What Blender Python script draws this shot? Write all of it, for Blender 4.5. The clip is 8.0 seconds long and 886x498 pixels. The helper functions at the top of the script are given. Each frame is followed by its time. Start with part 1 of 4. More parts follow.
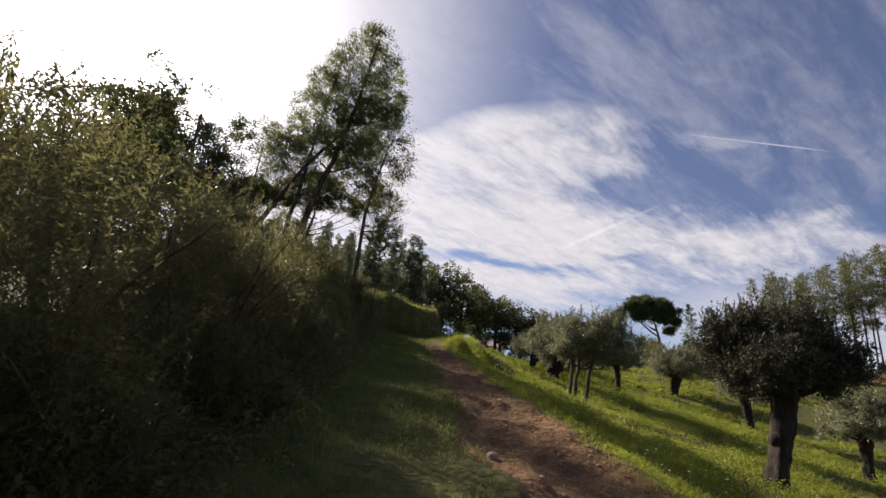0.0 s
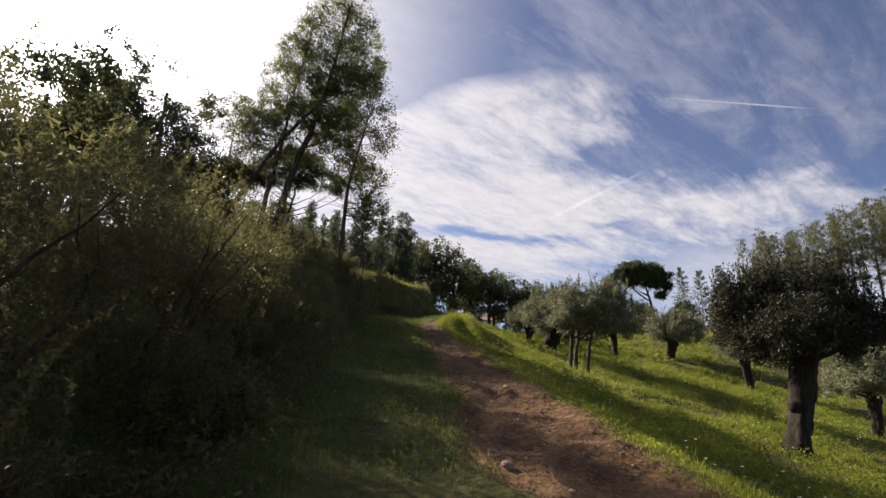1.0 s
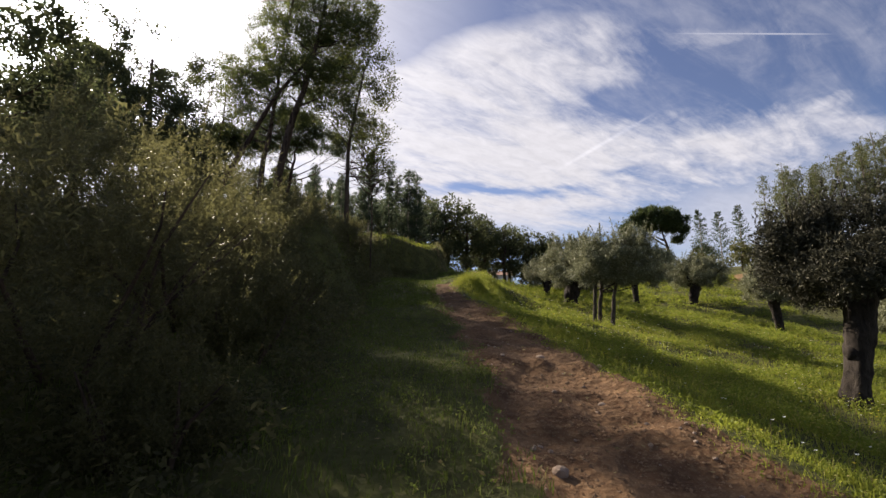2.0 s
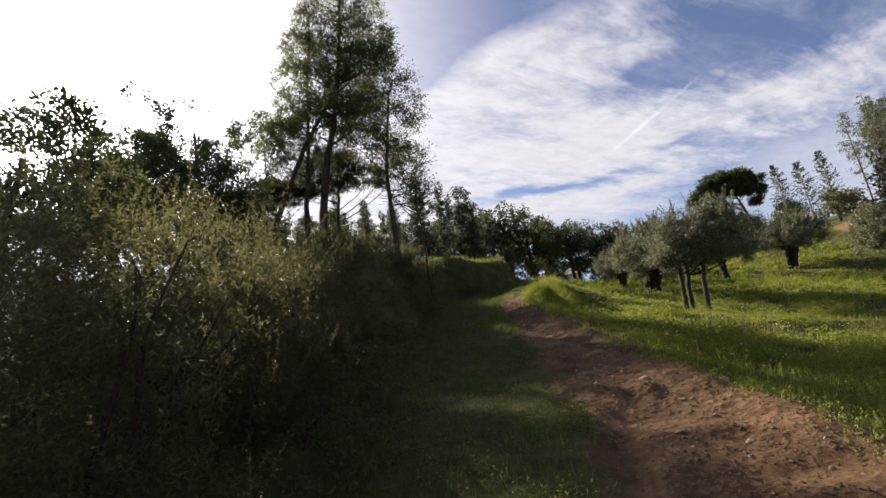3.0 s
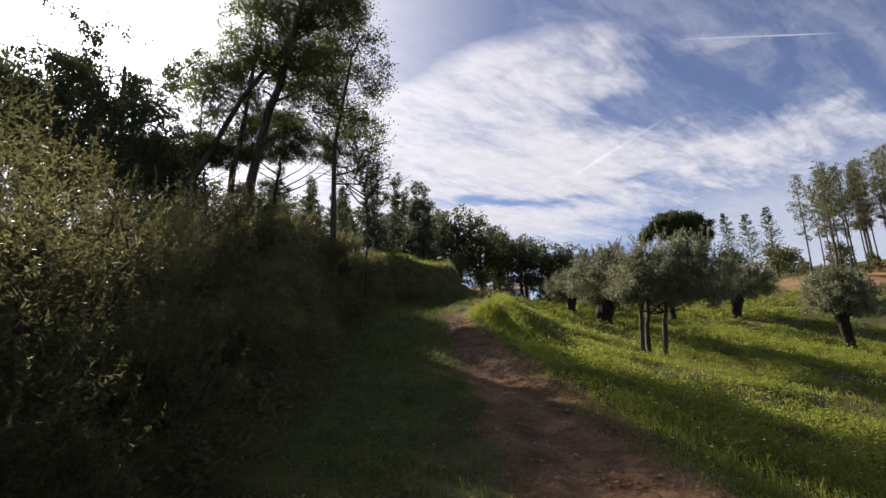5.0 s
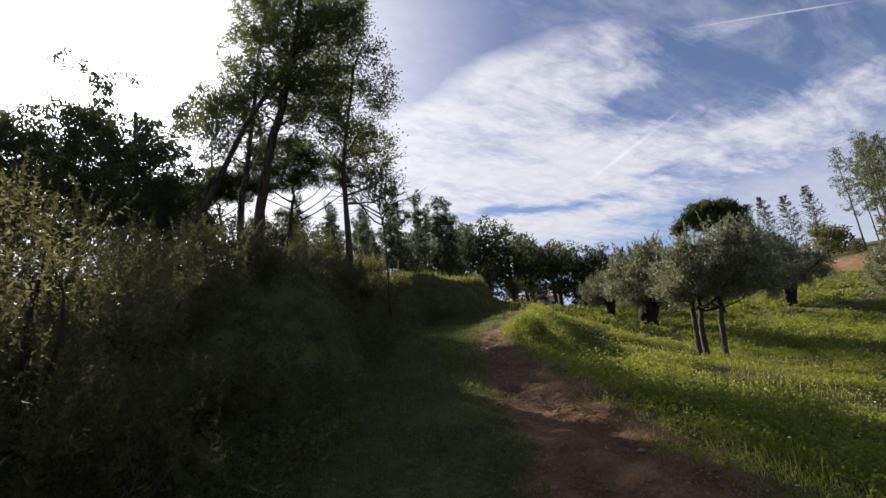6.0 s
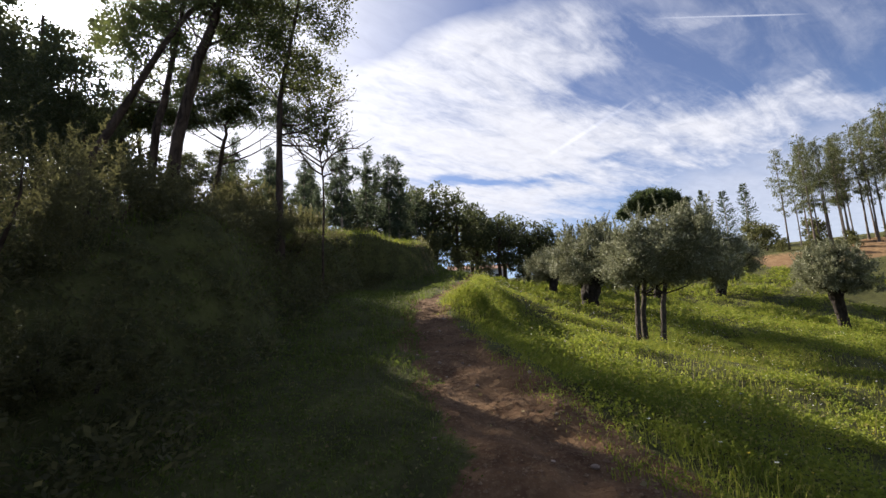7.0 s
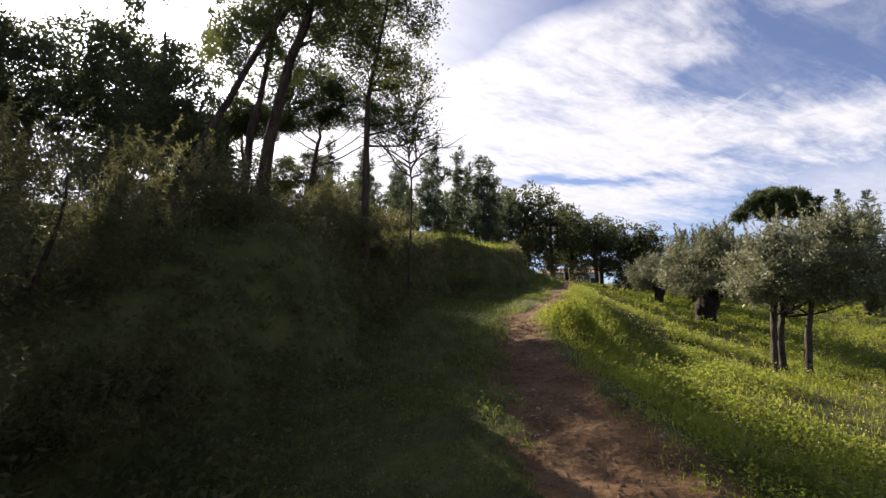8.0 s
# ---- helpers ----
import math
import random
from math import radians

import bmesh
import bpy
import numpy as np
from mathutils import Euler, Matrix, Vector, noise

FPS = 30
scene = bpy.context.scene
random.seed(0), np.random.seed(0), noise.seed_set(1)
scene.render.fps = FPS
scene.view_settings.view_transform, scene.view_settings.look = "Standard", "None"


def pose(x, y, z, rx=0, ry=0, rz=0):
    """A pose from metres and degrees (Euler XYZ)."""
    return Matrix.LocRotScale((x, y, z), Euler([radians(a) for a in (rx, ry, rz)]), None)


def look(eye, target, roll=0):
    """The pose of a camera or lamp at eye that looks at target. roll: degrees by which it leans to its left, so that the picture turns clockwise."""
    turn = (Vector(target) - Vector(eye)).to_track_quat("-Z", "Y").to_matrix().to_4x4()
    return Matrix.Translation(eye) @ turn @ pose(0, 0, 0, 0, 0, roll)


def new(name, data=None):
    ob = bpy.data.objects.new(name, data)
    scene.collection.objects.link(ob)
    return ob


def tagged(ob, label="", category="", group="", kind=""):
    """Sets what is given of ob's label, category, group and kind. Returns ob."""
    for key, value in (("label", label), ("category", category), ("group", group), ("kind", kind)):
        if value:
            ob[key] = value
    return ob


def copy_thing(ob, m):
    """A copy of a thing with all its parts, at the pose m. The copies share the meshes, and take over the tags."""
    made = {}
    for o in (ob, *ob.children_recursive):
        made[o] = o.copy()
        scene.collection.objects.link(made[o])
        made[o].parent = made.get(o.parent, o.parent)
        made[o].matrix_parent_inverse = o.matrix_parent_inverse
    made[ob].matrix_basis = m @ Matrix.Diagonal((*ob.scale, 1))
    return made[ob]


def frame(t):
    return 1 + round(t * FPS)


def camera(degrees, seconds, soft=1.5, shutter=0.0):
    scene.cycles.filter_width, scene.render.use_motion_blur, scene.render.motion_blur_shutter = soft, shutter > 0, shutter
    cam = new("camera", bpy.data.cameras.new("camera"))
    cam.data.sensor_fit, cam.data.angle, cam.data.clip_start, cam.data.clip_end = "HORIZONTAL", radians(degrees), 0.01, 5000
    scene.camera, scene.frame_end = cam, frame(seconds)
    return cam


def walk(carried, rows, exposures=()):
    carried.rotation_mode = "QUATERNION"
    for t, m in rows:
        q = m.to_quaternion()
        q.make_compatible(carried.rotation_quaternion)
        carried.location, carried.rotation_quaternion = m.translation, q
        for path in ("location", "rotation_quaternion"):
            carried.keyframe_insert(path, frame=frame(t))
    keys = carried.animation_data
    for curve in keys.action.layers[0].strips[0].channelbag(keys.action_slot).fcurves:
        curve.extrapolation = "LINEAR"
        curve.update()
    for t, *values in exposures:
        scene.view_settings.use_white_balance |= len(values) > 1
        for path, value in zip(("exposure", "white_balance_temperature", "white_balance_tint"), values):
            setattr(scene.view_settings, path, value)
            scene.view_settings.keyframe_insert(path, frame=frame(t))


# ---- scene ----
cam = camera(85.0, 8.0, soft=1.5)
# seconds, place in metres, turn in degrees
PATH = [
    (0.0, 0.036, 0.072, 1.466, 108.33, -6.41, -1.15),
    (0.5, -0.003, 0.570, 1.601, 107.98, -6.45, -2.94),
    (1.0, -0.003, 1.113, 1.714, 105.53, -3.22, -1.53),
    (1.5, -0.030, 1.601, 1.828, 104.90, -0.81, 3.21),
    (1.7, -0.067, 1.825, 1.879, 101.11, -1.84, 1.06),
    (2.8, 0.034, 2.934, 2.193, 100.60, 9.50, 5.87),
    (3.0, 0.033, 3.142, 2.251, 102.99, 9.09, 9.92),
    (3.5, 0.017, 3.711, 2.423, 101.37, -2.30, 3.21),
    (4.0, 0.014, 4.274, 2.443, 100.63, 2.79, 1.46),
    (4.2, 0.032, 4.498, 2.528, 102.40, 5.07, 3.49),
    (5.3, -0.055, 5.702, 2.778, 101.91, 0.80, 2.11),
    (5.5, -0.051, 5.908, 2.797, 100.51, 4.50, 1.70),
    (6.0, -0.004, 6.397, 2.944, 104.24, 6.31, 6.79),
    (6.5, -0.029, 7.010, 3.038, 99.61, -4.14, 1.44),
    (7.0, 0.064, 7.515, 3.064, 99.69, 2.57, -0.22),
    (7.5, 0.033, 7.983, 3.239, 101.60, 5.74, 9.37),
    (8.0, -0.021, 8.505, 3.408, 99.92, -0.25, 10.15),
]
walk(cam, [(t, pose(x, y, z, rx, ry, rz)) for t, x, y, z, rx, ry, rz in PATH],
     [(0.0, 1.05, 6750, 17), (3.0, 1.15, 6600, 16), (5.5, 1.1, 6450, 15), (6.5, 1.08, 6350, 14), (7.0, 1.32, 6350, 14), (7.5, 1.45, 6650, 16), (8.0, 1.45, 6650, 16)])

# ---- light ----
SUN_AZ, SUN_EL = -44.0, 32.0     # degrees from +y towards +x, and above the horizon
SUN_DIR = Vector((math.sin(radians(SUN_AZ)) * math.cos(radians(SUN_EL)), math.cos(radians(SUN_AZ)) * math.cos(radians(SUN_EL)), math.sin(radians(SUN_EL))))
sun = new("sun", bpy.data.lights.new("sun", "SUN"))
sun.data.energy, sun.data.angle, sun.data.color = 5.0, radians(0.6), (1.0, 0.91, 0.74)
sun.matrix_world = look(SUN_DIR * 100, (0, 0, 0))


class Nodes:
    """Small helper to write node trees shortly."""

    def __init__(self, tree):
        self.tree = tree
        tree.nodes.clear()

    def add(self, kind):
        return self.tree.nodes.new(kind)

    def link(self, a, b):
        self.tree.links.new(a, b)

    def put(self, socket, v):
        if isinstance(v, bpy.types.NodeSocket):
            self.link(v, socket)
        elif v is not None:
            socket.default_value = v

    def math(self, op, a, b=None, c=None, clamp=False):
        n = self.add("ShaderNodeMath")
        n.operation, n.use_clamp = op, clamp
        for i, v in enumerate((a, b, c)):
            self.put(n.inputs[i], v)
        return n.outputs[0]

    def vec(self, op, a, b=None):
        n = self.add("ShaderNodeVectorMath")
        n.operation = op
        self.put(n.inputs[0], a)
        self.put(n.inputs[1], b)
        return n.outputs["Value"] if op in ("DOT_PRODUCT", "LENGTH") else n.outputs["Vector"]

    def ramp(self, v, lo, hi, a=0.0, b=1.0):
        n = self.add("ShaderNodeMapRange")
        n.interpolation_type = "SMOOTHSTEP"
        for i, w in enumerate((v, lo, hi, a, b)):
            self.put(n.inputs[i], w)
        return n.outputs[0]

    def noise(self, vec, scale, detail=4.0, rough=0.55, distort=0.0):
        n = self.add("ShaderNodeTexNoise")
        self.put(n.inputs["Vector"], vec)
        n.inputs["Scale"].default_value, n.inputs["Detail"].default_value = scale, detail
        n.inputs["Roughness"].default_value, n.inputs["Distortion"].default_value = rough, distort
        return n.outputs["Fac"]

    def mix(self, f, a, b, blend="MIX"):
        n = self.add("ShaderNodeMix")
        n.data_type, n.blend_type = "RGBA", blend
        self.put(n.inputs[0], f)
        self.put(n.inputs[6], a)
        self.put(n.inputs[7], b)
        return n.outputs[2]

    def bump(self, h, strength, distance):
        n = self.add("ShaderNodeBump")
        n.inputs["Strength"].default_value, n.inputs["Distance"].default_value = strength, distance
        self.put(n.inputs["Height"], h)
        return n.outputs["Normal"]


def rgb(r, g, b):
    return (r, g, b, 1.0)


# the sky: clear blue above, a sheet of cirrus lower down, two vapour trails
world = bpy.data.worlds.new("sky")
scene.world = world
world.use_nodes = True
N = Nodes(world.node_tree)
way = N.vec("NORMALIZE", N.add("ShaderNodeTexCoord").outputs["Generated"])
sky = N.add("ShaderNodeTexSky")
sky.sky_type, sky.sun_disc, sky.sun_elevation, sky.sun_rotation = "NISHITA", False, radians(SUN_EL), radians(SUN_AZ)
sky.altitude, sky.air_density, sky.dust_density, sky.ozone_density = 200.0, 1.0, 1.2, 2.0
split = N.add("ShaderNodeSeparateXYZ")
N.link(way, split.inputs[0])
up = N.math("MAXIMUM", split.outputs[2], 0.02)
lift = N.math("ADD", up, 0.06)
flat = N.add("ShaderNodeCombineXYZ")
N.link(N.math("DIVIDE", split.outputs[0], lift), flat.inputs[0])
N.link(N.math("DIVIDE", split.outputs[1], lift), flat.inputs[1])
# the cirrus streaks run towards the north-east
ALONG = (math.sin(radians(52)), math.cos(radians(52)), 0.0)
ACROSS = (-ALONG[1], ALONG[0], 0.0)
lengthwise, crosswise = N.vec("DOT_PRODUCT", flat.outputs[0], ALONG), N.vec("DOT_PRODUCT", flat.outputs[0], ACROSS)


def combed(a, b):
    """Cloud coordinates stretched along the wind."""
    c = N.add("ShaderNodeCombineXYZ")
    N.link(N.math("MULTIPLY", lengthwise, a), c.inputs[0])
    N.link(N.math("MULTIPLY", crosswise, b), c.inputs[1])
    return c.outputs[0]


streaks = N.noise(combed(0.9, 3.6), 1.5, 7.0, 0.62, 0.7)
fine = N.noise(combed(2.6, 5.0), 3.2, 7.0, 0.66, 0.5)
broad = N.noise(flat.outputs[0], 0.9, 3.0, 0.5, 0.3)
warp = N.noise(combed(0.8, 1.2), 2.2, 4.0, 0.55, 0.2)
azimuth = N.math("MULTIPLY", N.math("ARCTAN2", split.outputs[0], split.outputs[1]), 180 / math.pi)
elevation = N.math("MULTIPLY", N.math("ARCSINE", split.outputs[2]), 180 / math.pi)
azimuth_w = N.math("MULTIPLY_ADD", N.math("SUBTRACT", broad, 0.5), 14.0, azimuth)
elevation_w = N.math("MULTIPLY_ADD", N.math("SUBTRACT", warp, 0.5), 6.5, elevation)


def blot(az, el, wide, high, much):
    """A soft patch round one direction."""
    a = N.math("POWER", N.math("ABSOLUTE", N.math("DIVIDE", N.math("SUBTRACT", azimuth_w, az), wide)), 2.0)
    b = N.math("POWER", N.math("ABSOLUTE", N.math("DIVIDE", N.math("SUBTRACT", elevation_w, el), high)), 2.0)
    return N.math("MULTIPLY", N.math("EXPONENT", N.math("MULTIPLY", N.math("ADD", a, b), -1.0)), much)


# the sheet ends about 35 degrees up and thins out eastwards
crest = N.math("MULTIPLY_ADD", N.math("POWER", N.math("ABSOLUTE", N.math("DIVIDE", N.math("SUBTRACT", azimuth, 11.0), 16.0)), 2.0), -2.4, 35.6)
sheet = N.ramp(N.math("SUBTRACT", elevation_w, crest), 1.6, -2.0)
dense = N.math("ADD", N.ramp(azimuth_w, 6.0, 27.0, 0.70, 0.24), N.math("MULTIPLY", N.math("SUBTRACT", streaks, 0.5), 1.15))
dense = N.math("ADD", dense, N.math("MULTIPLY", N.math("SUBTRACT", fine, 0.5), 0.45))
for spot in [(30.0, 19.2, 13.0, 2.6, 0.42), (9.0, 14.8, 12.0, 0.9, 0.30), (40.0, 30.5, 6.0, 3.0, 0.22), (14.0, 21.0, 6.0, 2.5, 0.20)]:
    dense = N.math("ADD", dense, blot(*spot))
for spot in [(20.5, 25.6, 4.5, 1.5, 0.42), (37.5, 24.4, 6.0, 1.6, 0.50), (45.0, 20.8, 5.0, 1.2, 0.45), (30.0, 27.6, 5.0, 1.3, 0.30), (5.0, 17.3, 10.0, 0.9, 0.60), (21.0, 18.6, 4.0, 0.8, 0.30)]:
    dense = N.math("SUBTRACT", dense, blot(*spot))
cloud = N.math("MULTIPLY", N.ramp(dense, 0.02, 0.80), N.math("MULTIPLY", sheet, N.ramp(elevation_w, 9.0, 16.0, 0.30, 1.0)))
veil = N.math("MULTIPLY_ADD", N.ramp(N.math("MULTIPLY_ADD", fine, 0.3, streaks), 0.50, 0.95), 0.30, 0.03)
cloud = N.math("MAXIMUM", cloud, veil)
milky = N.math("MULTIPLY", N.ramp(azimuth_w, 16.0, 32.0, 0.0, 0.62), N.ramp(elevation_w, 21.0, 12.0))
cloud = N.math("MAXIMUM", cloud, milky)


def trail(a, b, wide):
    a, b = Vector(a).normalized(), Vector(b).normalized()
    n, m = a.cross(b).normalized(), (a + b).normalized()
    off = N.math("ABSOLUTE", N.vec("DOT_PRODUCT", way, tuple(n)))
    along = N.vec("DOT_PRODUCT", way, tuple(m))
    lim = m.dot(a)
    return N.math("MULTIPLY", N.ramp(off, wide, 0.0), N.ramp(along, lim - 0.002, lim + 0.006))


trails = N.math("MAXIMUM", N.math("MULTIPLY", trail((0.3804, 0.7631, 0.5225), (0.5904, 0.6673, 0.454), 0.0024), 0.50), N.math("MULTIPLY", trail((0.2203, 0.9177, 0.3305), (0.3949, 0.8206, 0.4131), 0.006), 0.42))
cloud = N.math("MAXIMUM", cloud, trails, clamp=True)
near_sun = N.vec("DOT_PRODUCT", way, tuple(SUN_DIR))
glow = N.math("ADD", N.math("MULTIPLY", N.math("POWER", N.math("MAXIMUM", near_sun, 0.0), 60.0), 4.0), N.math("MULTIPLY", N.math("POWER", N.math("MAXIMUM", near_sun, 0.0), 9.0), 0.26))
low = N.add("ShaderNodeBackground")
N.link(N.mix(1.0, sky.outputs[0], N.mix(N.ramp(split.outputs[2], 0.08, 0.45), rgb(0.74, 0.95, 1.20), rgb(0.84, 0.85, 1.00)), "MULTIPLY"), low.inputs[0])
low.inputs[1].default_value = 0.047
white = N.add("ShaderNodeBackground")
white.inputs[0].default_value = rgb(0.93, 0.95, 1.0)
N.link(N.math("ADD", N.math("MULTIPLY", fine, 0.16), N.math("ADD", N.math("MULTIPLY_ADD", trails, 0.16, 0.295), glow)), white.inputs[1])
both = N.add("ShaderNodeMixShader")
N.link(N.math("MAXIMUM", cloud, N.math("POWER", N.ramp(near_sun, 0.60, 0.99), 2.0), clamp=True), both.inputs[0])
N.link(low.outputs[0], both.inputs[1])
N.link(white.outputs[0], both.inputs[2])
N.link(both.outputs[0], N.add("ShaderNodeOutputWorld").inputs[0])


# ---- materials ----
def material(name):
    m = bpy.data.materials.new(name)
    m.use_nodes = True
    n = Nodes(m.node_tree)
    n.coord = n.add("ShaderNodeTexCoord").outputs["Object"]
    return m, n


def finish(n, colour, rough=0.8, normal=None, translucent=0.0, through_colour=None, specular=0.3):
    b = n.add("ShaderNodeBsdfPrincipled")
    n.put(b.inputs["Base Color"], colour)
    n.put(b.inputs["Roughness"], rough)
    b.inputs["Specular IOR Level"].default_value = specular
    n.put(b.inputs["Normal"], normal)
    out = b.outputs[0]
    if translucent:
        t = n.add("ShaderNodeBsdfTranslucent")
        n.put(t.inputs[0], through_colour or colour)
        mixer = n.add("ShaderNodeMixShader")
        mixer.inputs[0].default_value = translucent
        n.link(b.outputs[0], mixer.inputs[1])
        n.link(t.outputs[0], mixer.inputs[2])
        out = mixer.outputs[0]
    n.link(out, n.add("ShaderNodeOutputMaterial").inputs[0])


def leaf_material(name, a, b, c, translucent=0.4, rough=0.5, patch=0.35, patchy=1.2):
    """Leaves between the colours a and b, some of colour c, in patches and leaf by leaf."""
    m, n = material(name)
    each = n.add("ShaderNodeNewGeometry").outputs["Random Per Island"]
    spot = n.noise(n.coord, patch, 3.0)
    f = n.math("ADD", n.math("MULTIPLY", each, 0.6), n.math("MULTIPLY", n.math("SUBTRACT", spot, 0.5), patchy), clamp=True)
    col = n.mix(f, rgb(*a), rgb(*b))
    col = n.mix(n.ramp(each, 0.86, 0.97), col, rgb(*c))
    glowing = n.mix(0.5, col, rgb(*[min(1, v * 2.0) for v in b]))
    finish(n, col, rough, None, translucent, glowing, 0.12)
    return m


def bark_material(name, a, b, scale=9.0, stretch=0.25):
    m, n = material(name)
    mp = n.add("ShaderNodeMapping")
    n.link(n.coord, mp.inputs["Vector"])
    mp.inputs["Scale"].default_value = (1, 1, stretch)
    ridges = n.noise(mp.outputs[0], scale, 8.0, 0.65, 0.8)
    lichen = n.noise(n.coord, 2.3, 4.0)
    col = n.mix(n.ramp(ridges, 0.3, 0.72), rgb(*a), rgb(*b))
    col = n.mix(n.ramp(lichen, 0.55, 0.75, 0.0, 0.5), col, rgb(*[v * 1.3 for v in b]))
    finish(n, col, 0.9, n.bump(ridges, 0.9, 0.05), specular=0.15)
    return m


OLIVE_LEAF = leaf_material("olive_leaf", (0.085, 0.090, 0.048), (0.285, 0.292, 0.175), (0.400, 0.400, 0.280), 0.16, 0.5)
# dark copy of the olive leaf, with the crown's shaded side in its colour
SHADED_OLIVE_LEAF = leaf_material("shaded_olive_leaf", (0.030, 0.030, 0.019), (0.080, 0.078, 0.050), (0.115, 0.110, 0.076), 0.10, 0.65)
PINE_LEAF = leaf_material("pine_needle", (0.042, 0.055, 0.019), (0.112, 0.130, 0.040), (0.150, 0.136, 0.052), 0.56)
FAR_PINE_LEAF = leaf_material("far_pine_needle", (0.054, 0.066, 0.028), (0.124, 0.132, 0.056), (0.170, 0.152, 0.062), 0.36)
STONE_PINE_LEAF = leaf_material("stone_pine_needle", (0.034, 0.050, 0.018), (0.085, 0.108, 0.040), (0.110, 0.122, 0.050), 0.25)
OAK_LEAF = leaf_material("oak_leaf", (0.030, 0.038, 0.018), (0.072, 0.082, 0.034), (0.105, 0.100, 0.046), 0.46)
GUM_LEAF = leaf_material("gum_leaf", (0.030, 0.045, 0.027), (0.066, 0.084, 0.045), (0.102, 0.108, 0.054), 0.35)
SHRUB_LEAF = leaf_material("shrub_leaf", (0.046, 0.046, 0.022), (0.112, 0.108, 0.044), (0.135, 0.120, 0.052), 0.5)
BROAD_LEAF = leaf_material("broad_leaf", (0.044, 0.056, 0.018), (0.105, 0.116, 0.034), (0.160, 0.148, 0.054), 0.48)
BUSH_LEAF = leaf_material("bush_leaf", (0.052, 0.058, 0.022), (0.124, 0.124, 0.046), (0.160, 0.142, 0.060), 0.3)
GRASS_LEAF = leaf_material("grass_blade", (0.086, 0.110, 0.015), (0.226, 0.240, 0.034), (0.275, 0.245, 0.075), 0.42, 0.65, 0.9, 2.9)
WEED_LEAF = leaf_material("weed_leaf", (0.062, 0.090, 0.013), (0.206, 0.234, 0.032), (0.280, 0.245, 0.080), 0.42, 0.6, 0.9, 3.0)
# shaded copy of the grass: the bank's shade is put into the colour
SHADE_GRASS = leaf_material("shade_darkened_grass_blade", (0.050, 0.072, 0.014), (0.110, 0.136, 0.028), (0.180, 0.160, 0.066), 0.45, 0.6, 0.5)
DRY_LEAF = leaf_material("dry_stem", (0.128, 0.104, 0.048), (0.208, 0.168, 0.080), (0.272, 0.232, 0.128), 0.3, 0.7)
OLIVE_BARK = bark_material("olive_bark", (0.013, 0.010, 0.008), (0.046, 0.037, 0.029), 8.0, 0.4)
STEM_BARK = bark_material("olive_stem_bark", (0.024, 0.019, 0.014), (0.105, 0.088, 0.070), 13.0, 0.5)
PINE_BARK = bark_material("pine_bark", (0.022, 0.015, 0.011), (0.093, 0.065, 0.046), 7.0, 0.35)
PALE_BARK = bark_material("pale_bark", (0.12, 0.10, 0.08), (0.30, 0.26, 0.21), 6.0, 0.15)
GREY_BARK = bark_material("grey_bark", (0.07, 0.055, 0.045), (0.20, 0.165, 0.135), 6.0, 0.2)

PETAL, n = material("white_petal")
finish(n, n.mix(n.noise(n.coord, 3.0), rgb(0.70, 0.70, 0.62), rgb(0.84, 0.84, 0.80)), 0.6, None, 0.3)
YELLOW, n = material("yellow_petal")
finish(n, n.mix(n.noise(n.coord, 3.0), rgb(0.55, 0.42, 0.03), rgb(0.75, 0.60, 0.06)), 0.6, None, 0.3)
STONE, n = material("stone")
grain = n.noise(n.coord, 14.0, 8.0, 0.6)
tone = n.add("ShaderNodeObjectInfo").outputs["Random"]
finish(n, n.mix(n.math("ADD", n.math("MULTIPLY", grain, 0.6), n.math("MULTIPLY", tone, 0.4)), rgb(0.13, 0.085, 0.06), rgb(0.40, 0.32, 0.25)), 0.9, n.bump(grain, 0.5, 0.02))
CLOD, n = material("earth_clod")
lump = n.noise(n.coord, 30.0, 6.0, 0.6)
each = n.add("ShaderNodeNewGeometry").outputs["Random Per Island"]
finish(n, n.mix(n.math("ADD", n.math("MULTIPLY", lump, 0.4), n.math("MULTIPLY", each, 0.6)), rgb(0.090, 0.052, 0.029), rgb(0.24, 0.165, 0.104)), 0.95, specular=0.1)
PLASTER, n = material("white_plaster")
finish(n, n.mix(n.noise(n.coord, 1.2, 6.0), rgb(0.62, 0.60, 0.56), rgb(0.80, 0.79, 0.76)), 0.9)
ROOF_TILE, n = material("roof_tile")
finish(n, n.mix(n.noise(n.coord, 3.0, 5.0), rgb(0.16, 0.085, 0.055), rgb(0.27, 0.15, 0.10)), 0.9)
DARK_GLASS, n = material("dark_window")
finish(n, n.mix(n.noise(n.coord, 2.0), rgb(0.02, 0.022, 0.025), rgb(0.04, 0.042, 0.045)), 0.2, specular=0.5)

GROUND, n = material("hillside")
path_a, red_a = n.add("ShaderNodeAttribute"), n.add("ShaderNodeAttribute")
path_a.attribute_name, red_a.attribute_name = "bare", "red"
path_w, red_w = path_a.outputs["Fac"], red_a.outputs["Fac"]
broad_n = n.noise(n.coord, 0.35, 5.0)
mid_n = n.noise(n.coord, 2.2, 7.0, 0.62)
fine_n = n.noise(n.coord, 16.0, 8.0, 0.65)
grit = n.add("ShaderNodeTexVoronoi")
n.link(n.coord, grit.inputs["Vector"])
grit.inputs["Scale"].default_value = 34.0
clods = n.add("ShaderNodeTexVoronoi")
n.link(n.coord, clods.inputs["Vector"])
clods.inputs["Scale"].default_value = 11.0
dirt = n.mix(n.ramp(mid_n, 0.3, 0.7), rgb(0.066, 0.035, 0.018), rgb(0.150, 0.086, 0.044))
dirt = n.mix(n.ramp(fine_n, 0.45, 0.75, 0.0, 0.7), dirt, rgb(0.205, 0.135, 0.074))
